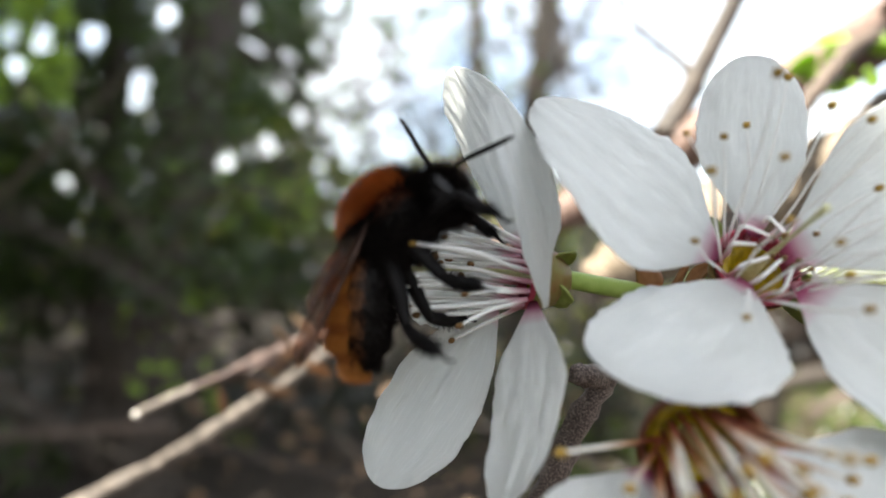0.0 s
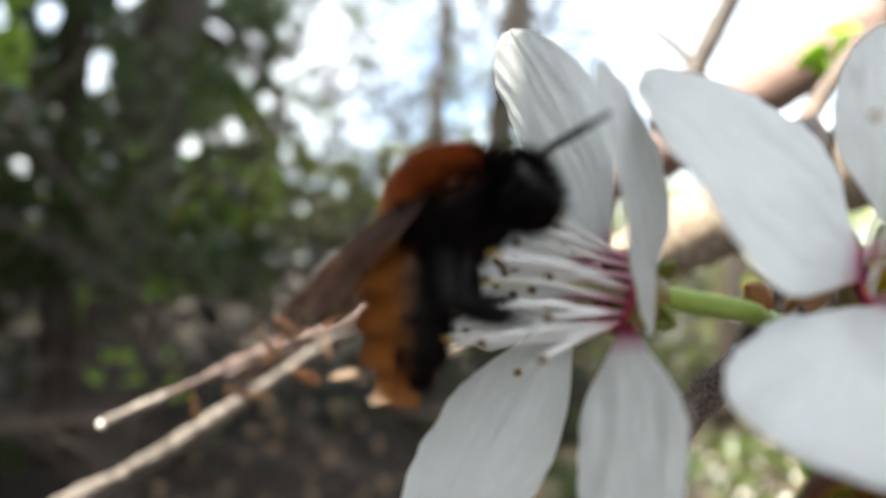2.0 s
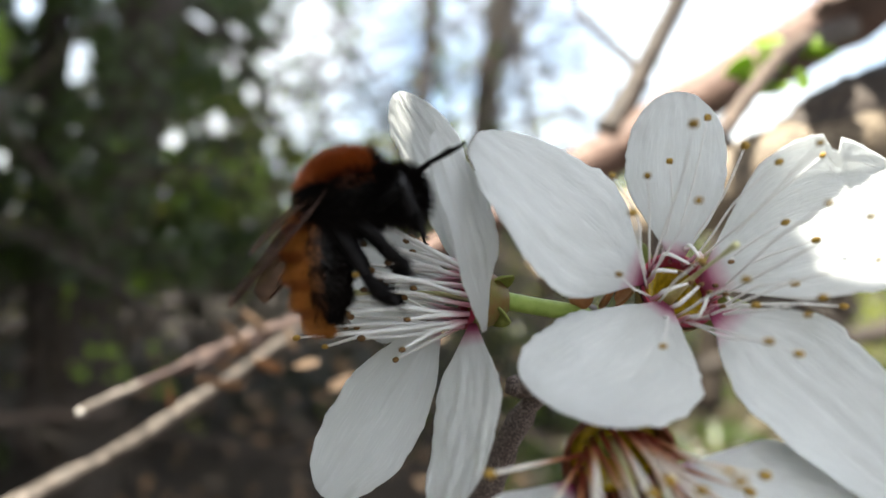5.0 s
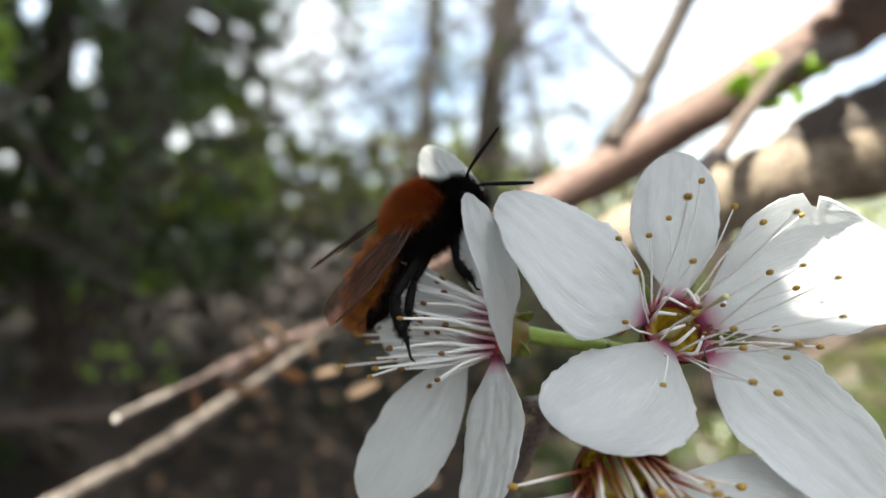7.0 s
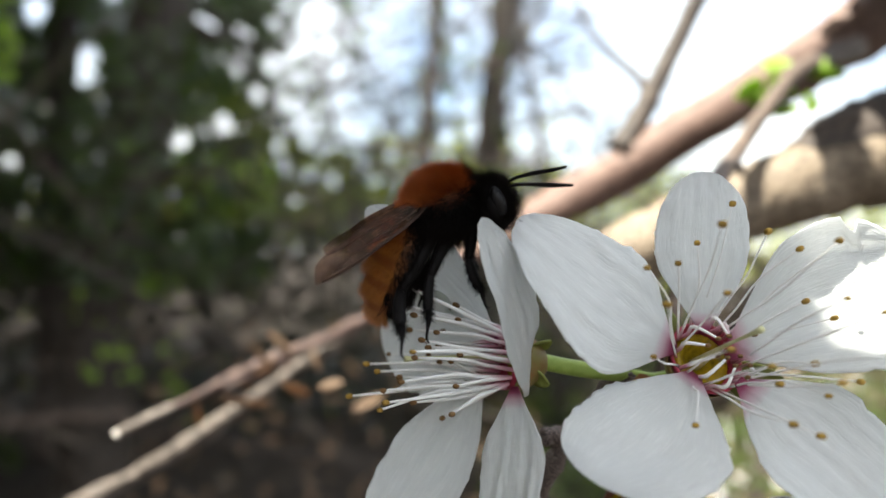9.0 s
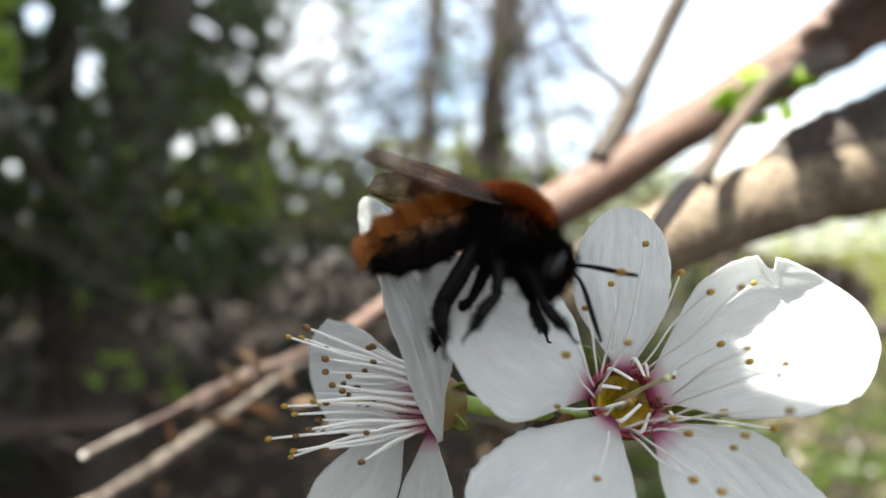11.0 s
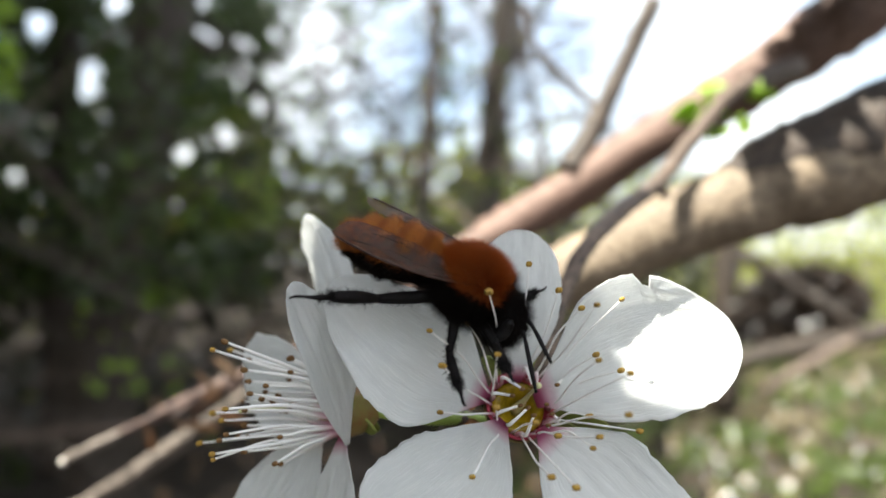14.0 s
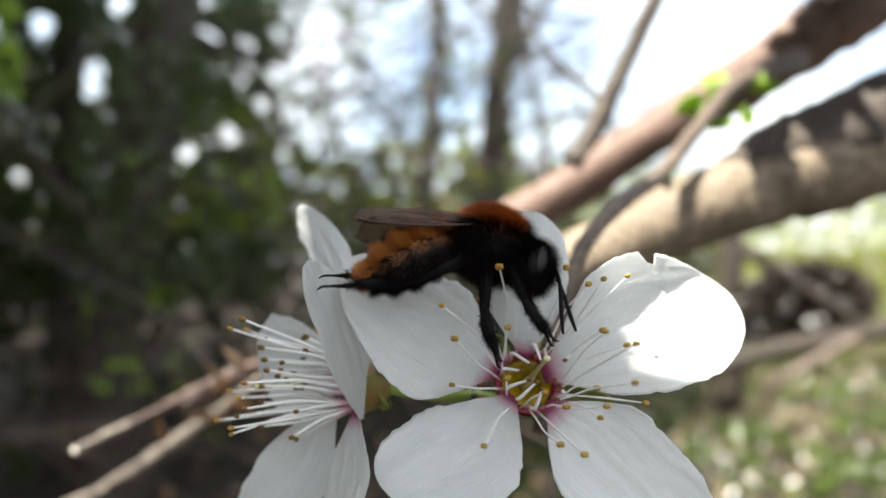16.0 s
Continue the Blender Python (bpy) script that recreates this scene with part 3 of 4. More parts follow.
upper_branch = limb("plum_branch", [bearing(1750, -110, 16.5, 1.0), bearing(1600, -15, 16.5, 0.9), bearing(1480, 62, 16.8, 0.78), bearing(1340, 145, 17, 0.66), bearing(1200, 225, 17, 0.60), bearing(1080, 300, 17.2, 0.58), bearing(990, 348, 17, 0.55), bearing(900, 400, 16.8, 0.4), bearing(760, 478, 16, 0.24), bearing(640, 555, 15, 0.17)], BARK_RED, "red-brown plum branch, sunlit along its top", 18, 0.2, 1.0, "branches behind the blossoms")
side_limb(upper_branch, "side_twig", [bearing(1085, 260, 17, 0.36), bearing(1118, 205, 17.2, 0.31), bearing(1150, 140, 17.3, 0.27), bearing(1190, 60, 17.5, 0.25), bearing(1240, -40, 17.5, 0.24)], BARK_DARK, 10, 0.2, 4.0)
side_limb(upper_branch, "side_twig", [bearing(1150, 185, 17.2, 0.14), bearing(1120, 135, 17.5, 0.11), bearing(1075, 95, 17.8, 0.09), bearing(1030, 45, 18, 0.07), bearing(1005, -30, 18, 0.06)], BARK_DARK, 8, 0.3, 5.0)
side_limb(upper_branch, "side_twig", [bearing(650, 548, 15, 0.17), bearing(560, 590, 14, 0.13), bearing(440, 638, 13.2, 0.13), bearing(360, 676, 12.6, 0.08), bearing(302, 703, 12.3, 0.07)], BARK_TWIG, 10, 0.5, 6.0)
side_limb(upper_branch, "twig_end", [bearing(306, 701, 12.32, 0.085), bearing(290, 709, 12.25, 0.095), bearing(250, 728, 12.1, 0.09), bearing(212, 746, 12, 0.085)], PALE_TWIG, 10, 0.25, 6.0, "paler end of the twig")
side_limb(upper_branch, "side_twig", [bearing(630, 562, 15, 0.16), bearing(540, 625, 14.9, 0.17), bearing(410, 716, 14.9, 0.15), bearing(385, 732, 14.9, 0.19), bearing(290, 795, 14.9, 0.19), bearing(200, 843, 15, 0.16), bearing(165, 862, 15, 0.20), bearing(30, 935, 15, 0.20)], PALE_TWIG, 10, 0.5, 7.0)
rng = random.Random(17)
for k in range(9):
    px, py = 365 + 21 * k, 682 - 9.5 * k
    d = 12.9 + 0.2 * k
    up, on = rng.uniform(-26, 30), rng.uniform(30, 75)
    side_limb(upper_branch, "twiglet", [bearing(px, py, d, 0.06), bearing(px + on * 0.5, py - on * 0.22 + up * 0.6, d - 0.1, 0.065), bearing(px + on, py - on * 0.5 + up, d, 0.045)], PALE_TWIG if k % 3 == 1 else BARK_TWIG, 7, 0.4, k)
bm = bmesh.new()
blob(bm, P(*bearing(209, 748, 12)), (0.085 * U, 0.07 * U, 0.07 * U), None, 10, 7)
part("broken_end", bm, plain_material("broken_wood", (0.5, 0.45, 0.4), (0.75, 0.70, 0.64), 900, 0.8, 0.5, 0.0001), upper_branch, "pale broken end of the twig")
lower_branch = limb("plum_branch", [bearing(1800, 165, 13.6, 1.3), bearing(1690, 205, 13.6, 1.22), bearing(1560, 255, 13.5, 1.08), bearing(1430, 305, 13.5, 0.86), bearing(1300, 350, 13.6, 0.78), bearing(1160, 410, 13.8, 0.72), bearing(1040, 472, 14, 0.62), bearing(965, 512, 14.1, 0.4)], BARK_GREY, "thick pale plum branch with dappled sun", 20, 0.16, 2.0, "branches behind the blossoms")
# same plum bark; its darker colour stands in for the shade on it
side_limb(lower_branch, "shaded_side_branch", [bearing(1370, 300, 13.6, 0.4), bearing(1430, 262, 13.4, 0.6), bearing(1500, 238, 13.3, 0.75), bearing(1620, 198, 13.3, 0.9), bearing(1780, 148, 13.3, 1.05)], BARK_DARK, 14, 0.2, 9.0)
thin = limb("plum_branch", [(9.9, 16.0, 5.0, 0.3), (7.7, 14.4, 4.05, 0.2), (6.4, 13.4, 2.9, 0.17), (5.25, 12.2, 1.85, 0.15), (4.1, 10.0, 1.3, 0.14), (3.12, 8.1, 0.76, 0.11), (2.62, 7.4, 0.2, 0.10), (2.3, 7.0, -0.6, 0.09), (2.1, 6.9, -1.6, 0.08)], BARK_BROWN, "thin grey-brown plum twig crossing before the branches", 10, 0.25, 3.3, "branches behind the blossoms")
side_limb(thin, "knot", [(5.2, 12.2, 1.8, 0.14), (5.3, 12.1, 1.6, 0.1), (5.36, 12.1, 1.5, 0.05)], BARK_SPUR, 8, 0.3, 2.0)


def small_leaf(parent, root, way, across, length, width, mat, name="leaf"):
    s = sepal(parent, root, way, across, length, width)
    s.name = name
    s.data.materials[0] = mat
    return s


rng = random.Random(21)
cluster = thing("leaf_cluster", P(*bearing(1385, 145, 14.4)), "cluster of fresh green young leaves on a twig", "leaves")
for k in range(9):
    q = bearing(1385 + rng.uniform(-55, 45), 140 + rng.uniform(-35, 55), 14.3 + rng.uniform(-0.3, 0.3))
    small_leaf(cluster, q, (rng.uniform(-1, 1), rng.uniform(-0.6, 0.2), rng.uniform(-0.8, 0.8)), (rng.uniform(-1, 1), 0.3, rng.uniform(-1, 1)), rng.uniform(0.5, 0.75), rng.uniform(0.3, 0.45), FRESH_LEAF)
for px, py, d in ((450, 655, 13.2), (480, 640, 13), (540, 680, 11.4), (620, 705, 12.5), (510, 610, 13.5), (430, 670, 13.6), (395, 690, 13.8), (560, 640, 13.6), (600, 660, 13.2), (470, 700, 14.2), (350, 735, 14.2)):
    leaf = thing("dry_leaf", P(*bearing(px, py, d)), "curled pale brown dry leaf hanging from a twig", "leaf", "dry leaves on the twigs")
    small_leaf(leaf, bearing(px, py, d), (rng.uniform(-0.6, 0.8), rng.uniform(-0.5, 0.5), rng.uniform(-0.2, 0.8)), (rng.uniform(-1, 1), 0.3, rng.uniform(-1, 1)), rng.uniform(0.45, 0.8), rng.uniform(0.12, 0.24), DRY_LEAF, "blade")

# ---- ground and wood behind ----
def ground_sheet():
    n = 60
    xs = np.sign(np.linspace(-1, 1, n)) * np.abs(np.linspace(-1, 1, n)) ** 2.4 * 300
    verts = [(x, y, 0.06 * noise.noise(Vector((x, y, 0)) * 0.7) + 0.02 * noise.noise(Vector((x, y, 3)) * 4) - 0.02) for y in xs for x in xs]
    faces = [(j * n + i, j * n + i + 1, (j + 1) * n + i + 1, (j + 1) * n + i) for j in range(n - 1) for i in range(n - 1)]
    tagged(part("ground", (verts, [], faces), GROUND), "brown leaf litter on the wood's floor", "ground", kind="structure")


ground_sheet()


def leaves(name, parent, places, sizes, mat, seed, label=""):
    """Many small folded leaves as one mesh."""
    rs = np.random.RandomState(seed)
    n = len(places)
    a = rs.normal(size=(n, 3))
    a /= np.linalg.norm(a, axis=1)[:, None]
    b = np.cross(a, rs.normal(size=(n, 3)))
    b /= np.linalg.norm(b, axis=1)[:, None]
    c = np.cross(a, b)
    s = np.asarray(sizes)[:, None]
    q = np.asarray(places)
    v = np.stack([q - a * s, q - a * s * 0.1 + b * s * 0.5 + c * s * 0.15, q + a * s, q - a * s * 0.1 - b * s * 0.5 + c * s * 0.15], 1).reshape(-1, 3)
    k = np.arange(n)[:, None] * 4
    f = np.concatenate([k + [0, 1, 2], k + [0, 2, 3]])
    me = bpy.data.meshes.new(name)
    me.from_pydata(v.tolist(), [], f.tolist())
    me.materials.append(mat)
    ob = new(name, me)
    if parent:
        ob.parent = parent
        me.transform(Matrix.Translation(-parent.location))
    return tagged(ob, label, kind="stuff")


# openings in the foliage where the sky shows: bearing and size
GAPS = ((120, 45, 17), (145, 130, 16), (85, 285, 14), (360, 45, 17), (395, 222, 15), (425, 108, 15), (520, 190, 13), (548, 245, 20), (497, 292, 13), (555, 50, 45), (665, 115, 42), (620, 215, 45), (60, 15, 22), (300, 15, 18), (700, 150, 36), (590, 130, 30), (700, 215, 30), (850, 40, 36), (940, 250, 42), (480, 110, 16), (150, 95, 12), (25, 375, 11), (430, 60, 12), (10, 290, 12), (320, 250, 9), (455, 165, 11), (240, 20, 10), (200, -22, 18), (350, -30, 16), (-40, 20, 26), (-85, 70, 22), (-110, 10, 24))


def closed(px, py):
    """How closed the foliage is in this direction: it shows the sky where the pattern of clumps falls below this."""
    low = max(0.0, min(1.0, (py - 200) / 140))
    right = max(0.0, min(1.0, (px - 400) / 160))
    edge = 0.72 + 0.16 * low + 0.1 * max(0.0, min(1.0, (150 - px) / 150))
    middle = -0.14 + 0.3 * low + 0.12 * math.sin(px / 31) * math.sin(py / 43)
    if px > 1000:
        return -0.42
    if px > 900:
        return -0.25 + 0.3 * low
    return edge + (middle - edge) * right


def scatter(n, x0, x1, y0, y1, d0, d1, seed, respect=True):
    rs = np.random.RandomState(seed)
    out = []
    for px, py, d in zip(rs.uniform(x0, x1, n), rs.uniform(y0, y1, n), rs.uniform(d0, d1, n)):
        if respect:
            if py < 345 + 20 * math.sin(px / 37) and noise.noise(Vector((px / 25, py / 25, 40.0))) > closed(px, py):
                continue
            if px < 520 and py < 345 and noise.noise(Vector((px / 12, py / 12, 90.0))) > 0.47 + max(0.0, 0.25 - px / 1500):
                continue
            if any((px - gx) ** 2 + (py - gy) ** 2 < (gr * 0.62 + 2 + 45 / d) ** 2 for gx, gy, gr in GAPS):
                continue
        q = far(px, py, d)
        if q.z > 0.02:
            out.append(tuple(q))
    return out


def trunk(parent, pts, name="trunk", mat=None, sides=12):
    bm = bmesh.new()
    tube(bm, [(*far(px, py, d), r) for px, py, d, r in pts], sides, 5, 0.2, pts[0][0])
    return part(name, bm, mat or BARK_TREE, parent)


def tree(label, pts, limbs, foliage, seed, sizes=(0.02, 0.045)):
    base = far(*pts[0][:3])
    t = thing("tree", (base.x, base.y, 0.0), label, "tree", "trees of the wood")
    first = list(pts[0])
    first[1] = 441 + 1150 * (EYE_HEIGHT + 0.05) / first[2]
    trunk(t, [tuple(first[:3] + [first[3] * 1.25])] + list(pts))
    for l in limbs:
        trunk(t, l, "limb", sides=8)
    rs = np.random.RandomState(seed)
    for k, (n, x0, x1, y0, y1, d0, d1, mat) in enumerate(foliage):
        q = scatter(n, x0, x1, y0, y1, d0, d1, seed + k)
        if q:
            leaves("foliage", t, q, rs.uniform(*sizes, len(q)), mat, seed + k)
    return t


MIDDLE = (0.03, 0.05)
fresh = thing("leaf_cluster", far(-70, 50, 2.4), "spray of yellow-green leaves lit from behind", "leaves")
q = [tuple(far(a, b, d)) for a, b, d in zip(np.random.RandomState(5).uniform(-170, 20, 200), np.random.RandomState(6).uniform(-110, 140, 200), np.random.RandomState(7).uniform(2.2, 2.6, 200))]
leaves("foliage", fresh, q, np.random.RandomState(8).uniform(0.02, 0.045, 200), FRESH_LEAF, 9)
tree("dark leaning tree trunk with green foliage in shade", [(165, 600, 3.0, 0.16), (205, 400, 3.0, 0.145), (255, 170, 3.0, 0.135), (290, 0, 3.0, 0.13), (320, -160, 3.0, 0.125), (400, -500, 3.0, 0.10), (450, -900, 3.0, 0.06)],
     [[(300, 30, 3.0, 0.05), (380, 70, 3.0, 0.035), (460, 150, 3.1, 0.02), (520, 260, 3.2, 0.01)], [(330, -20, 3.2, 0.03), (410, 60, 3.2, 0.025), (500, 100, 3.2, 0.015)]],
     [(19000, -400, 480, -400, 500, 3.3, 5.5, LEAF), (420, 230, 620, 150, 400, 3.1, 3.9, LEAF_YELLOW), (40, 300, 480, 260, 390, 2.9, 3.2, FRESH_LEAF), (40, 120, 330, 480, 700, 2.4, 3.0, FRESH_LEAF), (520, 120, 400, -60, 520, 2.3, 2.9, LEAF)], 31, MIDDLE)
tree("slim dark tree trunk standing in undergrowth", [(90, 700, 4.2, 0.12), (95, 400, 4.2, 0.11), (105, 100, 4.2, 0.10), (115, -200, 4.2, 0.09), (120, -700, 4.2, 0.05)],
     [[(100, 250, 4.2, 0.04), (40, 120, 4.3, 0.03), (-20, -40, 4.3, 0.02)]],
     [(36000, -400, 470, -400, 520, 5.0, 8, LEAF)], 41, (0.045, 0.07))
tree("slim tree trunk with light leaves, backlit", [(735, 480, 5.0, 0.075), (745, 300, 5.0, 0.065), (765, 100, 5.0, 0.055), (772, -150, 5.0, 0.05), (780, -600, 5.0, 0.03)],
     [[(640, 480, 4.6, 0.04), (620, 350, 4.6, 0.03), (580, 190, 4.6, 0.022), (560, 60, 4.6, 0.015)], [(590, 200, 4.6, 0.018), (660, 190, 4.7, 0.014), (730, 160, 4.8, 0.01)]],
     [(7000, 430, 900, -400, 360, 5.2, 7.5, LEAF), (4600, 470, 930, 240, 440, 5.3, 7.5, LEAF_YELLOW)], 51, (0.035, 0.075))
tree("pale-barked tree with bare twigs against the sky", [(855, 520, 5.4, 0.14), (860, 330, 5.4, 0.13), (872, 150, 5.4, 0.11), (895, 0, 5.4, 0.10), (905, -200, 5.4, 0.09), (930, -600, 5.4, 0.06)],
     [[(880, 130, 5.4, 0.05), (940, 40, 5.4, 0.035), (1000, -60, 5.4, 0.02)], [(870, 220, 5.4, 0.03), (950, 130, 5.4, 0.02), (1040, 80, 5.4, 0.012)], [(865, 250, 5.4, 0.03), (960, 210, 5.4, 0.02), (1060, 190, 5.4, 0.012)], [(890, 60, 5.4, 0.03), (830, -20, 5.4, 0.02), (800, -120, 5.4, 0.012)], [(900, -30, 5.4, 0.03), (960, 20, 5.4, 0.02), (1090, 30, 5.4, 0.01)]],
     [(4000, 790, 1700, -400, 420, 4.5, 7, LEAF), (1500, 780, 1000, 200, 480, 5.7, 7.5, LEAF_YELLOW), (520, 500, 980, -60, 260, 5.7, 7.5, LEAF_YELLOW)], 61, (0.03, 0.06))


def bare_twigs():
    """Leafless twigs that cross the bright gap between the trees."""
    rs = np.random.RandomState(64)
    t = thing("tree", far(960, 700, 5.0), "bare thin tree with crossing leafless twigs", "tree", "trees of the wood")
    t.location.z = 0
    trunk(t, [(985, 441 + 1150 * 1.35 / 5.0, 5.0, 0.05), (975, 500, 5.0, 0.045), (960, 300, 5.0, 0.035), (930, 100, 5.0, 0.025), (905, -120, 5.0, 0.015)])
    for k in range(100):
        px, py, d = rs.uniform(430, 1080), rs.uniform(-60, 320), rs.uniform(4.3, 5.6)
        ang, ln, r = rs.uniform(-1.5, 1.5), rs.uniform(50, 190), rs.uniform(0.005, 0.015)
        bend = rs.uniform(-25, 25)
        trunk(t, [(px - ln * math.cos(ang), py - ln * math.sin(ang), d, r), (px + bend, py - bend, d, r * 0.8), (px + ln * math.cos(ang), py + ln * math.sin(ang), d, r * 0.4)], "twig", sides=5)


bare_twigs()


def undergrowth():
    rs = np.random.RandomState(71)
    hedge = thing("shrub", far(500, 900, 5.0) * 1.0, "shaded undergrowth of dark leafy shrubs and dead stems", "shrub")
    hedge.location.z = 0
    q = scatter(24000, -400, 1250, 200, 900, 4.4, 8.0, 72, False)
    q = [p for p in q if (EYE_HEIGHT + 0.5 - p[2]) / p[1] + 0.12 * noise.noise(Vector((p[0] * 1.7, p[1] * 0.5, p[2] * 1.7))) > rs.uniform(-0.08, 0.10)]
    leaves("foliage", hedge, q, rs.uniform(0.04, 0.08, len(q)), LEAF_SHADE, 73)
    q = scatter(420, -300, 900, 300, 800, 2.4, 4.4, 76, False)
    q = [p for p in q if noise.noise(Vector((p[0] * 3, p[1] * 2, p[2] * 3))) > 0.05]
    leaves("foliage", hedge, q, rs.uniform(0.02, 0.04, len(q)), LEAF_YELLOW, 77)
    for k in range(110):
        bm = bmesh.new()
        px, py, d = rs.uniform(-150, 1000), rs.uniform(100, 850), rs.uniform(1.5, 4.3)
        ang, ln = rs.uniform(-0.2, 0.9) if k % 2 else rs.uniform(-0.9, 0.2), rs.uniform(150, 420)
        a, b = far(px - ln * math.cos(ang), py - ln * math.sin(ang), d), far(px + ln * math.cos(ang), py + ln * math.sin(ang), d + rs.uniform(-0.4, 0.4))
        a.z, b.z = max(a.z, 0.0), max(b.z, 0.0)
        mid = a.lerp(b, 0.5) + Vector((0, 0, rs.uniform(-0.05, 0.08)))
        r = rs.uniform(0.003, 0.008)
        tube(bm, [(*a, r), (*mid, r * 0.9), (*b, r * 0.5)], 6, 4)
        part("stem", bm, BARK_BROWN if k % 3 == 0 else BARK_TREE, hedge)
    for line, mat in (([(-260, 790, 1.3, 0.007), (-60, 757, 1.3, 0.006), (90, 740, 1.3, 0.006), (230, 730, 1.32, 0.004)], BARK_BROWN),
                      ([(-200, 320, 1.7, 0.009), (60, 420, 1.7, 0.008), (240, 520, 1.7, 0.008), (430, 625, 1.72, 0.006)], BARK_TREE)):
        bm = bmesh.new()
        tube(bm, [(*far(px, py, d), r) for px, py, d, r in line], 8, 5, 0.3)
        part("stem", bm, mat, hedge)
    bank = thing("shrub", far(1450, 900, 6.0), "sunlit light green shrubs and bank at the wood's edge", "shrub")
    bank.location.z = 0
    q = scatter(9000, 900, 2100, 300, 620, 6.0, 11.0, 74, False)
    leaves("foliage", bank, q, rs.uniform(0.04, 0.08, len(q)), LEAF_YELLOW, 75)


undergrowth()


def litter():
    """Pale dead leaves that catch light on the shaded floor and among the stems."""
    rs = np.random.RandomState(78)
    n = 210
    q = [tuple(far(px, py, d)) for px, py, d in zip(rs.uniform(230, 950, n), rs.uniform(560, 980, n), rs.uniform(1.2, 3.0, n))]
    tagged(leaves("dead_leaves", None, [p for p in q if p[2] > 0.02], rs.uniform(0.012, 0.028, len([p for p in q if p[2] > 0.02])), DRY_LEAF, 79), "pale dead leaves caught among stems and litter", "leaves")


litter()


def shade_canopy():
    """The unseen crown of a tree, added over the wood's edge to keep the sun off it."""
    rs = np.random.RandomState(91)
    t = thing("tree", (-2.6, -0.8, 0), "unseen evergreen tree added so its crown shades the wood", "tree", "trees of the wood")
    bm = bmesh.new()
    tube(bm, [(-2.6, -0.8, -0.05, 0.2), (-2.5, -0.6, 1.5, 0.17), (-2.0, 0.2, 3.2, 0.14), (-1.2, 1.6, 4.2, 0.1), (-0.4, 3.2, 4.7, 0.06), (0.2, 5.0, 5.0, 0.03)], 12, 5, 0.2)
    part("trunk", bm, BARK_TREE, t)
    n = 62000
    q = np.stack([rs.uniform(-6.5, 2.4, n), rs.uniform(-3.0, 7.5, n), rs.uniform(3.4, 5.8, n)], 1)
    q = q[(q[:, 2] - EYE_HEIGHT > 0.62 * q[:, 1]) & (q[:, 0] < np.where(q[:, 1] > 3.6, -2.1, np.where(q[:, 1] > 0.6, -1.0, -1.9)))]
    q = q[[noise.noise(Vector((a[0] * 1.6 - a[2] * 0.5, a[1] * 1.6 + a[2] * 0.6, 3.0))) > -0.42 for a in q]]
    n = len(q)
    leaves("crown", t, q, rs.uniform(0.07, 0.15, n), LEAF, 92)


shade_canopy()


def light_block_hedge():
    """Unseen shrubs added beside and behind the viewer to block light from the wood."""
    rs = np.random.RandomState(93)
    h = thing("shrub", (-3.2, 0.5, 0), "unseen tall dark evergreen shrubs added to block side light", "shrub")
    n = 15000
    q = np.stack([rs.uniform(-4.2, -2.6, n), rs.uniform(-3.0, 4.0, n), rs.uniform(0.05, 4.2, n)], 1)
    back = np.stack([rs.uniform(-4.2, -1.6, n), rs.uniform(-3.4, -2.2, n), rs.uniform(0.05, 3.0, n)], 1)
    both = np.concatenate([q, back])
    # an uneven outline: clumps stand out, gaps go in
    both = both[[noise.noise(Vector(a) * 1.1) > -0.12 and a[2] < 2.6 + 1.2 * noise.noise(Vector((a[0], a[1], 9.0)) * 0.9) for a in both]]
    both += np.array([noise.noise_vector(Vector(a) * 0.8) for a in both]) * (0.35, 0.35, 0.0)
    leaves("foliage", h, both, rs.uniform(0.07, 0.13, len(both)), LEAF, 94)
    for k in range(9):
        bm = bmesh.new()
        x, y = rs.uniform(-3.9, -3.0), rs.uniform(-2.5, 3.5)
        tube(bm, [(x, y, -0.05, 0.05), (x + 0.1, y + 0.1, 1.5, 0.04), (x + rs.uniform(-0.4, 0.4), y + rs.uniform(-0.4, 0.4), 3.6, 0.015)], 8, 4, 0.2)
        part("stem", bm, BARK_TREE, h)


light_block_hedge()


def thicket():
    """The dark thicket, its boughs and pale stems at the sunny side."""
    rs = np.random.RandomState(98)
    t = thing("shrub", far(1420, 900, 2.6), "thicket with shade-darkened leaves and a low bough before sunlit grass", "shrub")
    t.location.z = 0
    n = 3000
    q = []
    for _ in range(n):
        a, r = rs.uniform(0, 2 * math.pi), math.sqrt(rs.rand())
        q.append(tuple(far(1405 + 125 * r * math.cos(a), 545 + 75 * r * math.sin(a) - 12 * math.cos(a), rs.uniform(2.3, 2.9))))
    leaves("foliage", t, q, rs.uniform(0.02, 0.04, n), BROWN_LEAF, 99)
    for line, mat in (([(1240, 650, 1.9, 0.02), (1340, 622, 1.9, 0.028), (1480, 600, 1.9, 0.03), (1640, 570, 1.9, 0.035), (1900, 520, 1.9, 0.03)], BARK_TREE),
                      ([(1330, 690, 1.8, 0.012), (1430, 635, 1.8, 0.016), (1500, 600, 1.8, 0.018)], BARK_BROWN),
                      ([(1268, 720, 2.6, 0.06), (1272, 560, 2.6, 0.055), (1280, 430, 2.6, 0.05), (1290, 330, 2.6, 0.045)], BARK_TREE),
                      ([(1300, 440, 1.9, 0.02), (1420, 520, 1.9, 0.02), (1520, 590, 1.9, 0.02)], BARK_TREE)):
        bm = bmesh.new()
        tube(bm, [(*far(px, py, d), r) for px, py, d, r in line], 8, 5, 0.2)
        part("bough", bm, mat, t)


thicket()


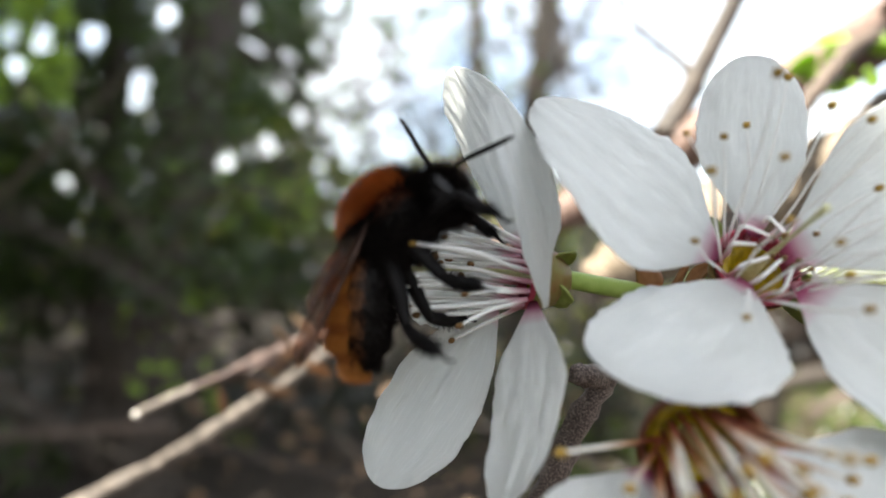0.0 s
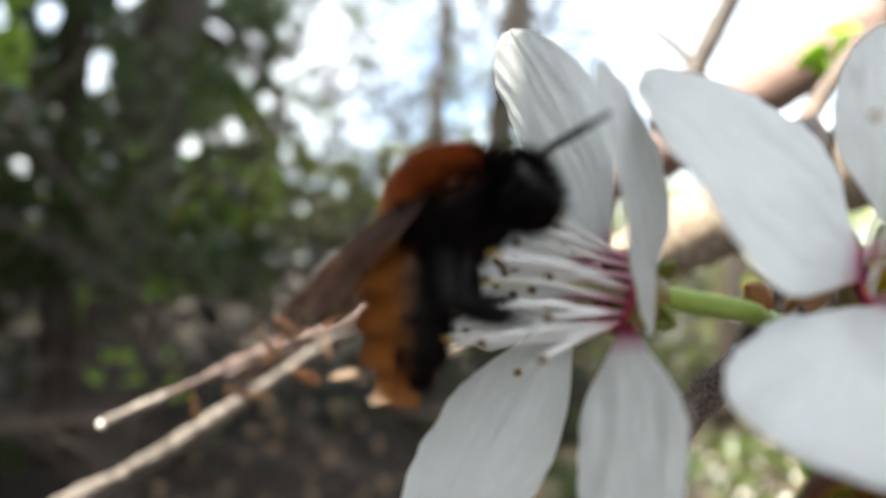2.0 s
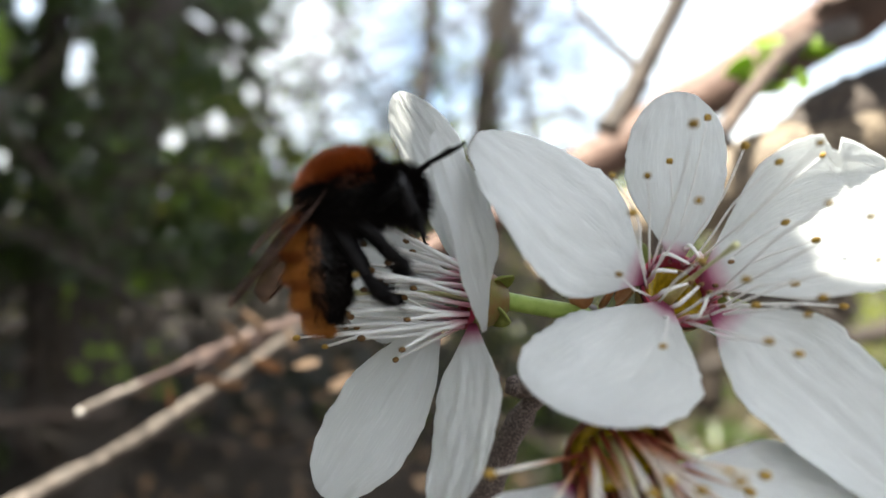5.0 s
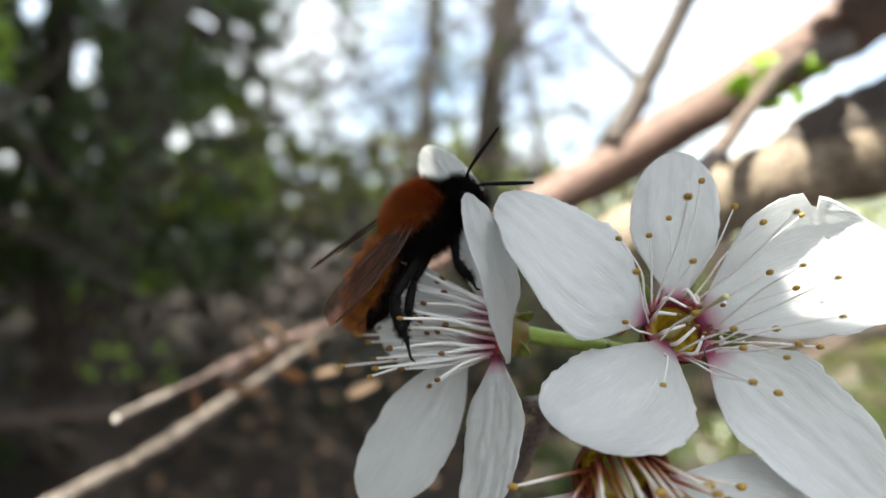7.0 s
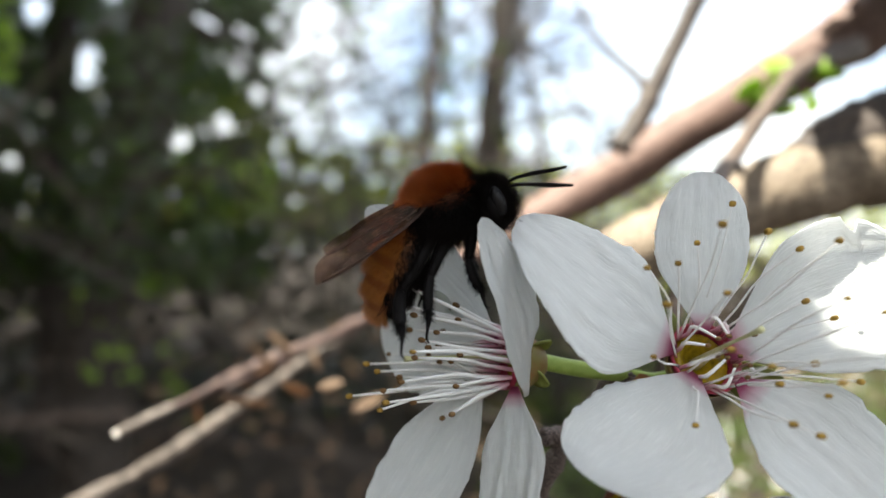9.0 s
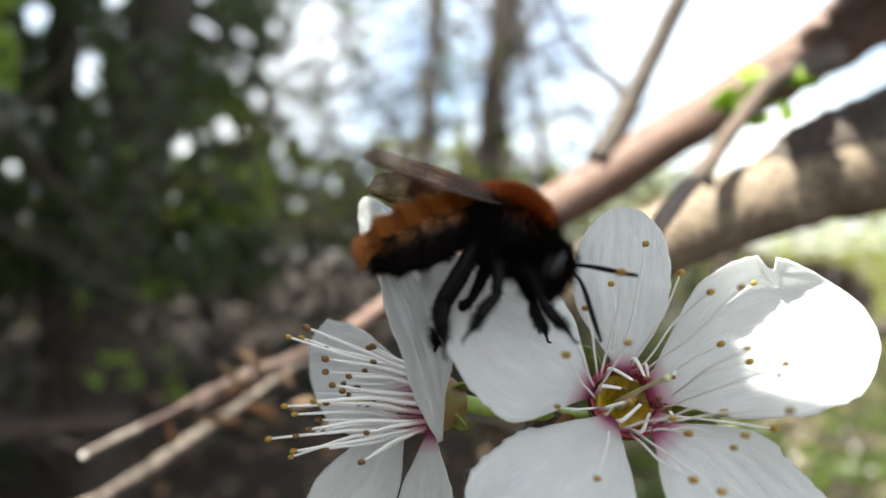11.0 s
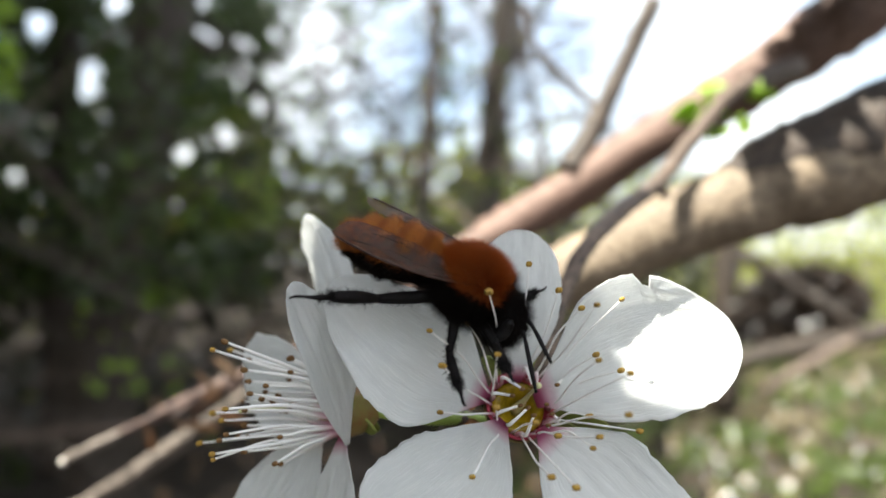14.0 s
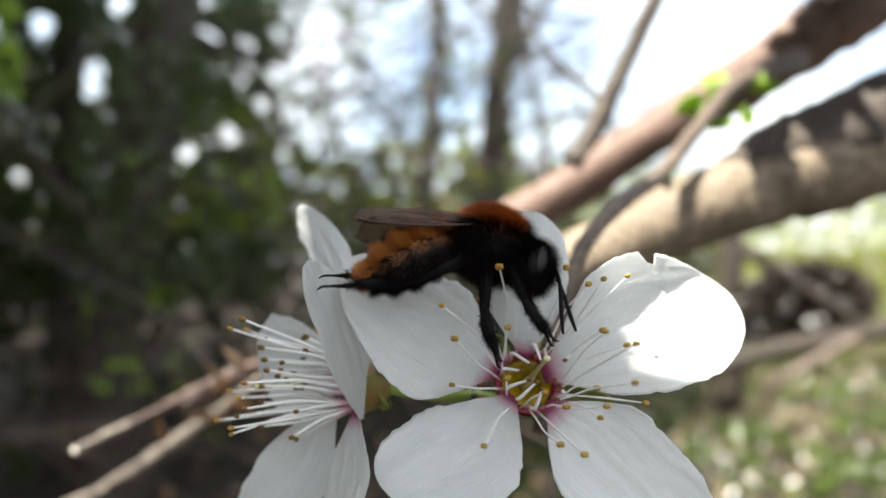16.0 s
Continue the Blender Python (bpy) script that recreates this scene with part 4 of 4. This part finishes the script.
def shade_twig(label, target, reach, radius, holes, seed, size, count):
    """An unseen leafy twig added above, in the sun's way: its leaves shade what lies round the target but for the gaps
    left between them.
    """
    c = P(*target) + SUN_WAY * reach
    e1 = SUN_WAY.cross(Vector((0, 1, 0))).normalized()
    e2 = SUN_WAY.cross(e1)
    t = thing("added_shade_twig", c, label, "twig", "leafy twigs overhead")
    bm = bmesh.new()
    tube(bm, [(*(c + e1 * radius * 1.6 + e2 * radius * 0.7 + SUN_WAY * 0.02), 0.0022), (*(c + e1 * radius * 0.5 + e2 * radius * 0.62 + SUN_WAY * 0.012), 0.0016), (*(c - e1 * radius * 0.9 + e2 * radius * 0.5 + SUN_WAY * 0.01), 0.0008)], 8, 4, 0.2)
    part("wood", bm, BARK_RED, t)
    rs = random.Random(seed)
    spots = [(P(*h[:3]) + SUN_WAY * ((c - P(*h[:3])).dot(SUN_WAY)), h[3] * U) for h in holes]
    for h, hr in spots:
        # small leaves round each gap
        for k in range(300 if hr < 0.006 else 0):
            a, r = k * 2.39996, hr + rs.uniform(0.0017, 0.0068)
            way = (e1 * rs.uniform(-1, 1) + e2 * rs.uniform(-1, 1) + SUN_WAY * rs.uniform(-0.2, 0.2)).normalized()
            root = h + e1 * r * math.cos(a) + e2 * r * math.sin(a) + SUN_WAY * rs.uniform(-0.004, 0.008) - way * 0.0017
            if any((root + way * 0.0017 - g).length < gr + 0.0017 for g, gr in spots if g != h):
                continue
            leaf_ = sepal(t, (root.x / U, root.y / U, (root.z - EYE_HEIGHT) / U), way, SUN_WAY.cross(way), 0.0034 / U, 0.0026 / U)
            leaf_.name = "leaf"
            leaf_.data.materials[0] = LEAF
    for k in range(count):
        a, r = k * 2.39996 + rs.uniform(-0.2, 0.2), radius * math.sqrt((k + 0.5) / count)
        q = c + e1 * r * math.cos(a) + e2 * r * math.sin(a) + SUN_WAY * rs.uniform(-0.006, 0.012)
        for long in (size, size * 0.5, size * 0.5, size * 0.5):
            flat = q - SUN_WAY * (q - c).dot(SUN_WAY)
            if all((flat - h).length > hr + long * 0.5 for h, hr in spots):
                way = (e1 * rs.uniform(-1, 1) + e2 * rs.uniform(-1, 1) + SUN_WAY * rs.uniform(-0.25, 0.25)).normalized()
                root = q - way * long * 0.5
                leaf_ = sepal(t, (root.x / U, root.y / U, (root.z - EYE_HEIGHT) / U), way, SUN_WAY.cross(way), long / U, long * 0.62 / U)
                leaf_.name = "leaf"
                leaf_.data.materials[0] = LEAF
                if long == size:
                    break
            q = q + e1 * rs.uniform(-0.004, 0.004) + e2 * rs.uniform(-0.004, 0.004)


# out-of-view sun blockers; the holes set where sun patches fall
shade_twig("unseen leafy twig added to shade the blossoms", (1.55, 4.5, -0.6), 0.16, 0.054, [(2.95, 4.55, 0.0, 0.46), (-0.05, 5.45, 0.55, 0.22), (-0.30, 5.05, -1.5, 0.24), (-0.08, 5.1, -1.1, 0.12)], 95, 0.013, 820)
shade_twig("unseen leafy twig added to dapple the thick branch", bearing(1915, 130, 13.0), 0.045, 0.036, [(*bearing(1570, 248, 12.4), 0.48), (*bearing(1668, 196, 12.4), 0.46), (*bearing(1385, 145, 14.4), 0.76)], 97, 0.008, 520)


def grass():
    """Grass in tufts, with straw, dark gaps and small white flowers between."""
    rs = np.random.RandomState(81)
    n = 30000
    x, y = rs.uniform(0.2, 9, n), rs.uniform(1.4, 11, n)
    lump = np.array([noise.noise(Vector((a * 5.0, b * 3.2, 7.0))) * 0.7 + noise.noise(Vector((a * 2.0, b * 1.5, 17.0))) * 0.4 for a, b in zip(x, y)])
    for name, keep, mat, label, category in (("grass", lump > 0.06, GRASS, "sunlit short grass and weeds in tufts", "grass"), ("straw", (lump < -0.10) & (lump > -0.26), STRAW, "dry straw and litter between the tufts", "straw")):
        k = keep.sum()
        q = np.stack([x[keep], y[keep], rs.uniform(0.0, 0.10, k)], 1)
        tagged(leaves(name, None, q, rs.uniform(0.03, 0.07, k), mat, 82), label, category)
    n = 240
    q = np.stack([rs.uniform(0.8, 5, n), rs.uniform(2.0, 6, n), rs.uniform(0.08, 0.14, n)], 1)
    tagged(leaves("daisies", None, q, rs.uniform(0.016, 0.036, n), DAISY, 83), "small white flowers scattered in the grass", "flowers")


grass()


# ---- the bee ----
def hairs(parent, name, spots, length, thick, mat, seed, lean=(-0.35, 0, 0), tufts=0.0):
    """A coat of fine tapering hairs on (place, normal) spots, in the bee's own millimetres."""
    rs = random.Random(seed)
    verts, faces = [], []
    for p, n in spots:
        way = (Vector(n) + Vector(lean) + Vector([rs.uniform(-0.33, 0.33) for _ in range(3)])).normalized()
        ln = length * rs.uniform(0.6, 1.15) * (1 + tufts * math.sin(p[0] * 5.2 + 0.8))
        side = way.orthogonal().normalized() * thick
        other = way.cross(side)
        k = len(verts)
        root = Vector(p) - way * 0.05
        bend = root + way * ln * 0.6
        verts += [root + side, root - side * 0.5 + other * 0.87, root - side * 0.5 - other * 0.87, bend + way * ln * 0.4 + Vector((rs.uniform(-0.1, 0.1), rs.uniform(-0.1, 0.1), -0.06)) * ln]
        faces += [(k, k + 1, k + 3), (k + 1, k + 2, k + 3), (k + 2, k, k + 3)]
    me = bpy.data.meshes.new(name)
    me.from_pydata([tuple(v * 0.001) for v in verts], [], faces)
    me.materials.append(mat)
    ob = new(name, me)
    ob.parent = parent
    return tagged(ob, kind="stuff")


def on_ellipsoid(centre, radii, n, seed, keep):
    rs = np.random.RandomState(seed)
    out = []
    while len(out) < n:
        d = rs.normal(size=3)
        d /= np.linalg.norm(d)
        if keep(d):
            q = d * radii + centre
            nn = d / np.array(radii)
            out.append((q, nn / np.linalg.norm(nn)))
    return out


def mm_part(name, build, mat, parent, label="", at=(0, 0, 0)):
    """A part built in millimetres about its own hinge."""
    bm = bmesh.new()
    build(bm)
    bmesh.ops.scale(bm, vec=(0.001, 0.001, 0.001), verts=bm.verts[:])
    bmesh.ops.recalc_face_normals(bm, faces=bm.faces[:])
    me = bpy.data.meshes.new(name)
    bm.to_mesh(me)
    bm.free()
    me.materials.append(mat)
    me.polygons.foreach_set("use_smooth", [True] * len(me.polygons))
    ob = new(name, me)
    ob.parent = parent
    ob.location = Vector(at) * 0.001
    if label:
        tagged(ob, label)
    return ob


def wing_shape(bm, length, width, side):
    """A thin wing that points backwards, with raised veins."""
    n = 16
    lead, trail = [], []
    for k in range(n + 1):
        s = k / n
        x = -length * s
        lead.append((x, side * (0.10 + width * 0.30 * math.sin(math.pi * s) ** 0.7)))
        trail.append((x, -side * width * (0.10 + 0.62 * s**0.8) * (1 - s**6) ** 0.5))
    for z in (0.012, -0.012):
        rows = [[bm.verts.new((a[0], a[1] + (b[1] - a[1]) * c, z + 0.16 * math.sin(a[0] * 1.1 + c * 5) * 0.35)) for c in (0, 0.25, 0.5, 0.75, 1)] for a, b in zip(lead, trail)]
        for r0, r1 in zip(rows, rows[1:]):
            for k in range(4):
                bm.faces.new((r0[k], r0[k + 1], r1[k + 1], r1[k]))


def vein_shape(bm, length, width, side):
    """The thick leading vein, three long veins and the cross-veins that close the cells."""
    lines = [[(0, 0.1), (-0.35, 0.34), (-0.7, 0.3), (-0.96, 0.12)], [(0, 0.06), (-0.35, 0.27), (-0.6, 0.27)], [(0, 0.0), (-0.3, 0.08), (-0.6, -0.02), (-0.86, 0.06)], [(0, -0.05), (-0.3, -0.16), (-0.55, -0.34), (-0.75, -0.36)],
             [(-0.3, 0.3), (-0.32, 0.06), (-0.36, -0.2)], [(-0.6, 0.3), (-0.6, 0.0), (-0.62, -0.36)], [(-0.46, 0.29), (-0.48, 0.03)], [(-0.74, 0.28), (-0.72, 0.0), (-0.66, -0.1)]]
    for k, l in enumerate(lines):
        tube(bm, [(x * length, side * y * width, 0.03, 0.06 if k == 0 else 0.026 if k < 4 else 0.014) for x, y in l], 5, 3)


def bristles(bm, line, count, length, seed):
    """Short tapering bristles that stand off a leg."""
    rs = random.Random(seed)
    fine = spline(line, 8)
    for _ in range(count):
        q = fine[rs.randrange(2, len(fine) - 1)]
        out = Vector((rs.gauss(0, 1), rs.gauss(0, 1), rs.gauss(0, 0.4))).normalized()
        root = Vector(q[:3]) + out * q[3] * 0.85
        side = out.orthogonal().normalized() * 0.016
        a, b_, c = bm.verts.new(root + side), bm.verts.new(root - side), bm.verts.new(root + out.cross(side))
        d = bm.verts.new(root + (out + Vector((0, 0, -0.7))).normalized() * length * rs.uniform(0.6, 1.1))
        bm.faces.new((a, b_, d)), bm.faces.new((b_, c, d)), bm.faces.new((c, a, d))


def bee():
    b = thing("bee", (0, 0, 0), "furry rust-red and black mining bee on the blossom", "bee")
    mm_part("thorax", lambda bm: blob(bm, (0, 0, -0.1), (2.0, 1.75, 1.75), None, 20, 14), THORAX_COAT, b)
    top = on_ellipsoid((0, 0, -0.1), (2.0, 1.75, 1.75), 12000, 1, lambda d: d[2] > 0.36 + 0.06 * math.sin(d[0] * 7) and d[0] < 0.72)
    tagged(hairs(b, "thorax_fur", top, 0.95, 0.012, RUST_HAIR, 2), "dense rust-red thorax fur")
    low = on_ellipsoid((0, 0, -0.1), (2.0, 1.75, 1.75), 13000, 3, lambda d: not (d[2] > 0.37 and d[0] < 0.68))
    tagged(hairs(b, "body_fur", low, 1.1, 0.013, BLACK_HAIR, 4), "shaggy black fur on breast and sides")
    head = mm_part("head", lambda bm: (blob(bm, (0, 0, 0), (1.0, 1.35, 1.3), None, 18, 12), tube(bm, [(0.5, 0, -0.7, 0.45), (0.7, 0, -1.15, 0.3), (0.75, 0, -1.4, 0.14)], 10, 3)), CHITIN, b, "", (2.55, 0, -0.95))
    hairs(head, "head_fur", on_ellipsoid((0, 0, 0), (1.0, 1.35, 1.3), 5500, 5, lambda d: abs(d[1]) < 0.88), 0.85, 0.012, BLACK_HAIR, 6, (0.2, 0, -0.1))
    for s in (-1, 1):
        mm_part("eye", lambda bm: blob(bm, (0.2, s * 1.06, 0.15), (0.42, 0.36, 0.85), None, 14, 10), EYE, head, "glossy black compound eye")
    ANT = []
    for s in (-1, 1):
        ANT.append(mm_part("antenna", lambda bm: tube(bm, [(0, 0, 0, 0.08), (0.5, s * 0.1, 0.28, 0.085), (1.0, s * 0.16, 0.36, 0.10), (1.9, s * 0.14, 0.28, 0.125), (3.0, s * 0.06, 0.12, 0.125), (4.0, 0, 0, 0.08)], 8, 5, 0.12, s), CHITIN, b, "jointed black antenna", (3.35, s * 0.35, -0.6)))
    tail = mm_part("abdomen", lambda bm: [blob(bm, (-3.05, 0, 0), (3.2, 1.62, 1.38), None, 24, 16)], ABDOMEN_COAT, b, "", (-1.65, 0, 0.05))
    back = on_ellipsoid((-3.05, 0, 0), (3.2, 1.62, 1.38), 13000, 7, lambda d: d[2] > 0.18 + 0.05 * math.sin(d[0] * 11) - 1.3 * max(0, -0.6 - d[0]))
    tagged(hairs(tail, "abdomen_fur", back, 0.66, 0.012, GOLD_HAIR, 8, (-0.55, 0, 0), 0.35), "golden rust abdomen fur in bands")
    under = on_ellipsoid((-3.05, 0, 0), (3.2, 1.62, 1.38), 10000, 9, lambda d: d[2] < 0.20 and d[0] > -0.9)
    hairs(tail, "belly_fur", under, 0.55, 0.012, BLACK_HAIR, 10, (-0.5, 0, 0), 0.3)
    wings = []
    for s in (-1, 1):
        w = mm_part("forewing", lambda bm: wing_shape(bm, 8.3, 2.6, s), WING, b, "smoky transparent forewing", (0.2, s * 1.15, 1.0))
        mm_part("vein", lambda bm: vein_shape(bm, 8.3, 2.2, s), VEIN, w)
        wings.append(w)
        h = mm_part("hindwing", lambda bm: wing_shape(bm, 5.4, 1.9, s), WING, b, "smoky transparent hindwing", (-0.5, s * 1.15, 0.85))
        wings.append(h)
    legs, shins = [], []
    for k, (x, thigh, shin) in enumerate(((1.1, 2.2, 3.0), (-0.2, 2.8, 3.6), (-1.1, 3.6, 5.0))):
        stout = 1.25 if k == 2 else 1.0
        upper = [(0, 0, 0, 0.32 * stout), (0.06, 0, -thigh * 0.5, 0.30 * stout), (0, 0, -thigh, 0.20 * stout)]
        lower = [(0, 0, 0.05, 0.19 * stout), (-0.08, 0, -shin * 0.26, 0.29 * stout), (-0.04, 0, -shin * 0.5, 0.25 * stout), (0, 0, -shin * 0.56, 0.12), (0.05, 0, -shin * 0.68, 0.15), (0.02, 0, -shin * 0.8, 0.085), (0, 0, -shin * 0.94, 0.07), (0.16, 0, -shin, 0.04)]
        for s in (-1, 1):
            leg = mm_part("leg", lambda bm: (tube(bm, upper, 8, 4, 0.15, k + s), bristles(bm, upper, 420, 0.34, k * 2 + s)), CHITIN, b, "black hairy leg", (x, s * 0.75, -1.25))
            shins.append(mm_part("shin", lambda bm: (tube(bm, lower, 8, 4, 0.15, k - s), bristles(bm, lower[:5], 560, 0.42 * stout, k * 3 + s)), CHITIN, leg, "bristly black shin and foot", (0, 0, -thigh)))
            legs.append(leg)
    return b, tail, wings, legs, shins, ANT, head


BEE, TAIL_PART, WINGS, LEGS, SHINS, ANTENNAE, BEE_HEAD = bee()

BEE_ROWS = (
    (0, pose(-0.00382, 0.03690, 1.29745, -0.0, -41.6, 0.0)),
    (0.5, pose(-0.00347, 0.03690, 1.29767, -0.0, -47.4, 0.0)),
    (1, pose(-0.00383, 0.03690, 1.29774, -0.0, -40.8, 0.0)),
    (1.5, pose(-0.00345, 0.03690, 1.29793, -0.0, -40.0, 0.0)),
    (2, pose(-0.00403, 0.03772, 1.29822, -2.0, -31.0, 0.0)),
    (2.5, pose(-0.00430, 0.03769, 1.29826, -4.0, -27.0, 0.0)),
    (3, pose(-0.00397, 0.03771, 1.29823, -4.0, -26.0, 0.0)),
    (3.5, pose(-0.00370, 0.03690, 1.29830, -4.0, -19.1, 0.0)),
    (4, pose(-0.00340, 0.03690, 1.29860, -4.0, -17.5, 0.0)),
    (6.5, pose(-0.00272, 0.03854, 1.30158, 14.0, -27.3, 0.0)),
    (7, pose(-0.00120, 0.03854, 1.30157, 28.0, -40.1, 0.0)),
    (7.5, pose(-0.00177, 0.03854, 1.30177, 36.0, -35.5, 0.0)),
    (8, pose(-0.00131, 0.03854, 1.30188, 26.0, -29.4, 0.0)),
    (8.5, pose(-0.00228, 0.03854, 1.30173, 18.0, -31.8, 0.0)),
    (9, pose(-0.00066, 0.03772, 1.30368, 14.0, -21.5, 0.0)),
    (11.5, pose(0.00830, 0.03526, 1.30445, -12.0, 31.4, 0.0)),
    (12, pose(0.00870, 0.03526, 1.30395, -12.0, 30.8, 0.0)),
    (12.5, pose(0.01048, 0.03526, 1.30376, 4.0, 20.8, 0.0)),
    (13, pose(0.00993, 0.03526, 1.30403, 18.0, 20.2, 0.0)),
    (13.5, pose(0.01074, 0.03526, 1.30286, 33.0, 23.6, 0.0)),
    (14, pose(0.01158, 0.03526, 1.30259, 34.0, 33.5, 0.0)),
    (14.5, pose(0.01170, 0.03526, 1.30292, 22.0, 38.3, 0.0)),
    (15, pose(0.01150, 0.03526, 1.30283, 4.0, 21.1, 0.0)),
    (15.5, pose(0.01135, 0.03526, 1.30380, -12.0, 16.8, 0.0)),
    (16, pose(0.01205, 0.03526, 1.30361, -18.0, 13.4, 0.0)),
)
TAIL = ((0, -48), (0.5, -35), (1, -52), (1.5, -51), (2, -58), (2.5, -61), (3, -60), (3.5, -72), (4, -79), (6.5, -51), (7, -26), (7.5, -35), (8, -37), (8.5, -39), (9, -50), (11.5, -50), (12, -43), (12.5, -27), (13, -25), (13.5, -11), (14, -19), (14.5, -40), (15, -27), (15.5, -35), (16, -38))

# wings: seconds, lift of the wing's end, splay from the body, slope like a roof
WING_ROWS = ((0, -26, 14, 30), (1.0, -26, 16, 30), (1.5, -24, 17, 30), (2.0, -18, 20, 32), (3.0, -12, 20, 36), (3.5, -16, 18, 36), (4.0, -46, 8, 30), (6.5, -8, 18, 20), (7.0, -4, 20, 20), (7.5, -4, 24, 20), (8.0, -8, 24, 22), (9.0, -13, 14, 30), (11.5, -14, 14, 40), (12.0, -12, 10, 42), (12.5, -12, 6, 40), (13.2, -8, 8, 14), (14.0, -10, 8, 14), (14.5, -26, 5, 32), (15.0, -15, 3, 52), (16.0, -13, 3, 48))


# legs: seconds, swing and splay of the thigh, swing and splay of the shin, in the bee's space
FORE_LEG = ((0, -82, -25, -17, -28), (2, -103, -46, -6, -58), (4, -109, -35, -20, -18), (6.5, -29, -46, 63, -54), (7, 45, -46, 15, -72), (8, 8, -29, -19, -32), (9, 26, -14, 3, -38), (11.5, -60, -4, -61, -34), (12, -49, 1, -83, -57), (12.5, -15, -13, -129, -64), (13.5, -64, -25, -86, -56), (14, -100, -44, -111, -58), (14.5, -28, -26, -79, -56), (15, -1, -11, -12, -66), (16, -35, 7, -42, -17))
MID_LEG = ((0, -7, -25, -35, -47), (2, 31, -20, -48, -50), (4, -36, -21, -24, -40), (6.5, 27, -43, 58, -84), (7, 70, -17, 62, -35), (8, 52, -24, 49, -34), (9, 45, -17, 27, -24), (11.5, -42, -23, 4, -47), (12, -55, -24, -33, -79), (12.5, -46, -57, -59, -68), (13.5, -33, -58, -80, -69), (14, -37, -52, -96, -58), (14.5, -24, -28, -67, -48), (15, -5, -12, -61, -51), (16, -12, 12, -21, -28))
HIND_LEG = ((0, 25, -9, -26, -61), (2, 21, -59, -50, -65), (4, -21, -25, -37, -65), (6.5, 31, -18, -1, -61), (7, 84, -30, 45, -74), (8, 60, -21, 93, -75), (9, 54, -14, 23, -66), (11.5, 1, 7, -31, -55), (12, 18, -17, -36, -65), (12.5, 47, -11, -2, -81), (13.5, 75, -19, 106, -34), (14, 63, -25, 89, -43), (14.5, 39, -25, 70, -38), (15, 61, -9, 88, -34), (16, 55, 4, 71, -7))
# feelers: seconds, dip and turn
NEAR_FEELER = ((0, 14, -40), (4, -13, -59), (6.5, -8, -24), (7, 16, -44), (8, 33, -41), (9, 9, -38), (11.5, 47, -17), (12, 7, -41), (12.5, 40, -69), (13.5, 25, -51), (14, 14, -54), (14.5, 47, -55), (15, 58, -22), (16, 68, 7))
FAR_FEELER = ((0, -90, -35), (0.9, -20, -50), (4, 2, -65), (6.5, -32, -17), (7, -25, 0), (8, -8, -9), (9, -6, -34), (11.5, -19, -44), (12, -30, -41), (12.5, -60, -33), (13.5, -39, -39), (14, -28, -55), (14.5, 29, -46), (15, 40, -39), (16, 55, 4))


def limb_turn(swing, splay):
    return Matrix.Rotation(radians(swing), 4, "Y") @ Matrix.Rotation(radians(splay), 4, "X")


def part_pose(ob, rx, ry, rz):
    return Matrix.LocRotScale(HINGE[ob.name], Euler([radians(a) for a in (rx, ry, rz)]), None)


HINGE = {ob.name: ob.location.copy() for ob in [TAIL_PART, *WINGS, *LEGS, *SHINS, *ANTENNAE, BEE_HEAD, UPPER_PETAL]}


def swayed(ob, rows):
    """Rows of (seconds, offset in plan units) as poses of a blossom that nods on its stalk."""
    home = ob.location.copy()
    return [(t, Matrix.Translation(home + Vector(off) * U)) for t, off in rows]


def motions():
    walk(BEE, BEE_ROWS)
    walk(FACE_ON, swayed(FACE_ON, ((0, (-0.04, 0.03, 0.05)), (2, (-0.05, -0.03, 0.05)), (4, (-0.04, 0.09, 0.05)), (6.5, (0, 0, 0)), (16, (0, 0, 0)))))
    walk(SIDE_ON, swayed(SIDE_ON, ((0, (-0.04, 0.03, 0.03)), (2, (-0.04, -0.01, 0.05)), (4, (-0.04, 0.07, 0.02)), (6.5, (0, 0, 0)), (16, (0, 0, 0)))))
    walk(TAIL_PART, [(t, part_pose(TAIL_PART, 0, a, 0)) for t, a in TAIL])
    for k, w in enumerate(WINGS):
        s = -1 if k < 2 else 1
        low = 0.85 if k % 2 else 1.0
        walk(w, [(t, part_pose(w, -s * roll, lift * low, -s * splay)) for t, lift, splay, roll in WING_ROWS])
    walk(UPPER_PETAL, [(t, part_pose(UPPER_PETAL, 0, a, 0)) for t, a in ((0, 0), (6.5, 0), (7, 0), (7.5, -12), (8, -24), (9, -24), (11.5, 5), (12.5, 6), (13.5, 8), (14.5, 3), (15.2, 0), (16, 0))])
    for k, (leg, shin) in enumerate(zip(LEGS, SHINS)):
        far_side = k % 2
        upper_rows, lower_rows = [], []
        for t, a, b, c, d in (FORE_LEG, MID_LEG, HIND_LEG)[k // 2]:
            if far_side:      # the legs behind step a little out of time with those in front
                a, b, c, d = a + 14 * math.sin(t + k), -b, c + 10 * math.sin(t * 1.3 + k), -d
            thigh, whole = limb_turn(a, b), limb_turn(c, d)
            upper_rows.append((t, Matrix.Translation(HINGE[leg.name]) @ thigh))
            lower_rows.append((t, Matrix.Translation(HINGE[shin.name]) @ thigh.inverted() @ whole))
        walk(leg, upper_rows)
        walk(shin, lower_rows)
    for feeler, rows in zip(ANTENNAE, (NEAR_FEELER, FAR_FEELER)):
        walk(feeler, [(t, Matrix.Translation(HINGE[feeler.name]) @ Matrix.Rotation(radians(dip), 4, "Y") @ Matrix.Rotation(radians(turn), 4, "Z")) for t, dip, turn in rows])


motions()
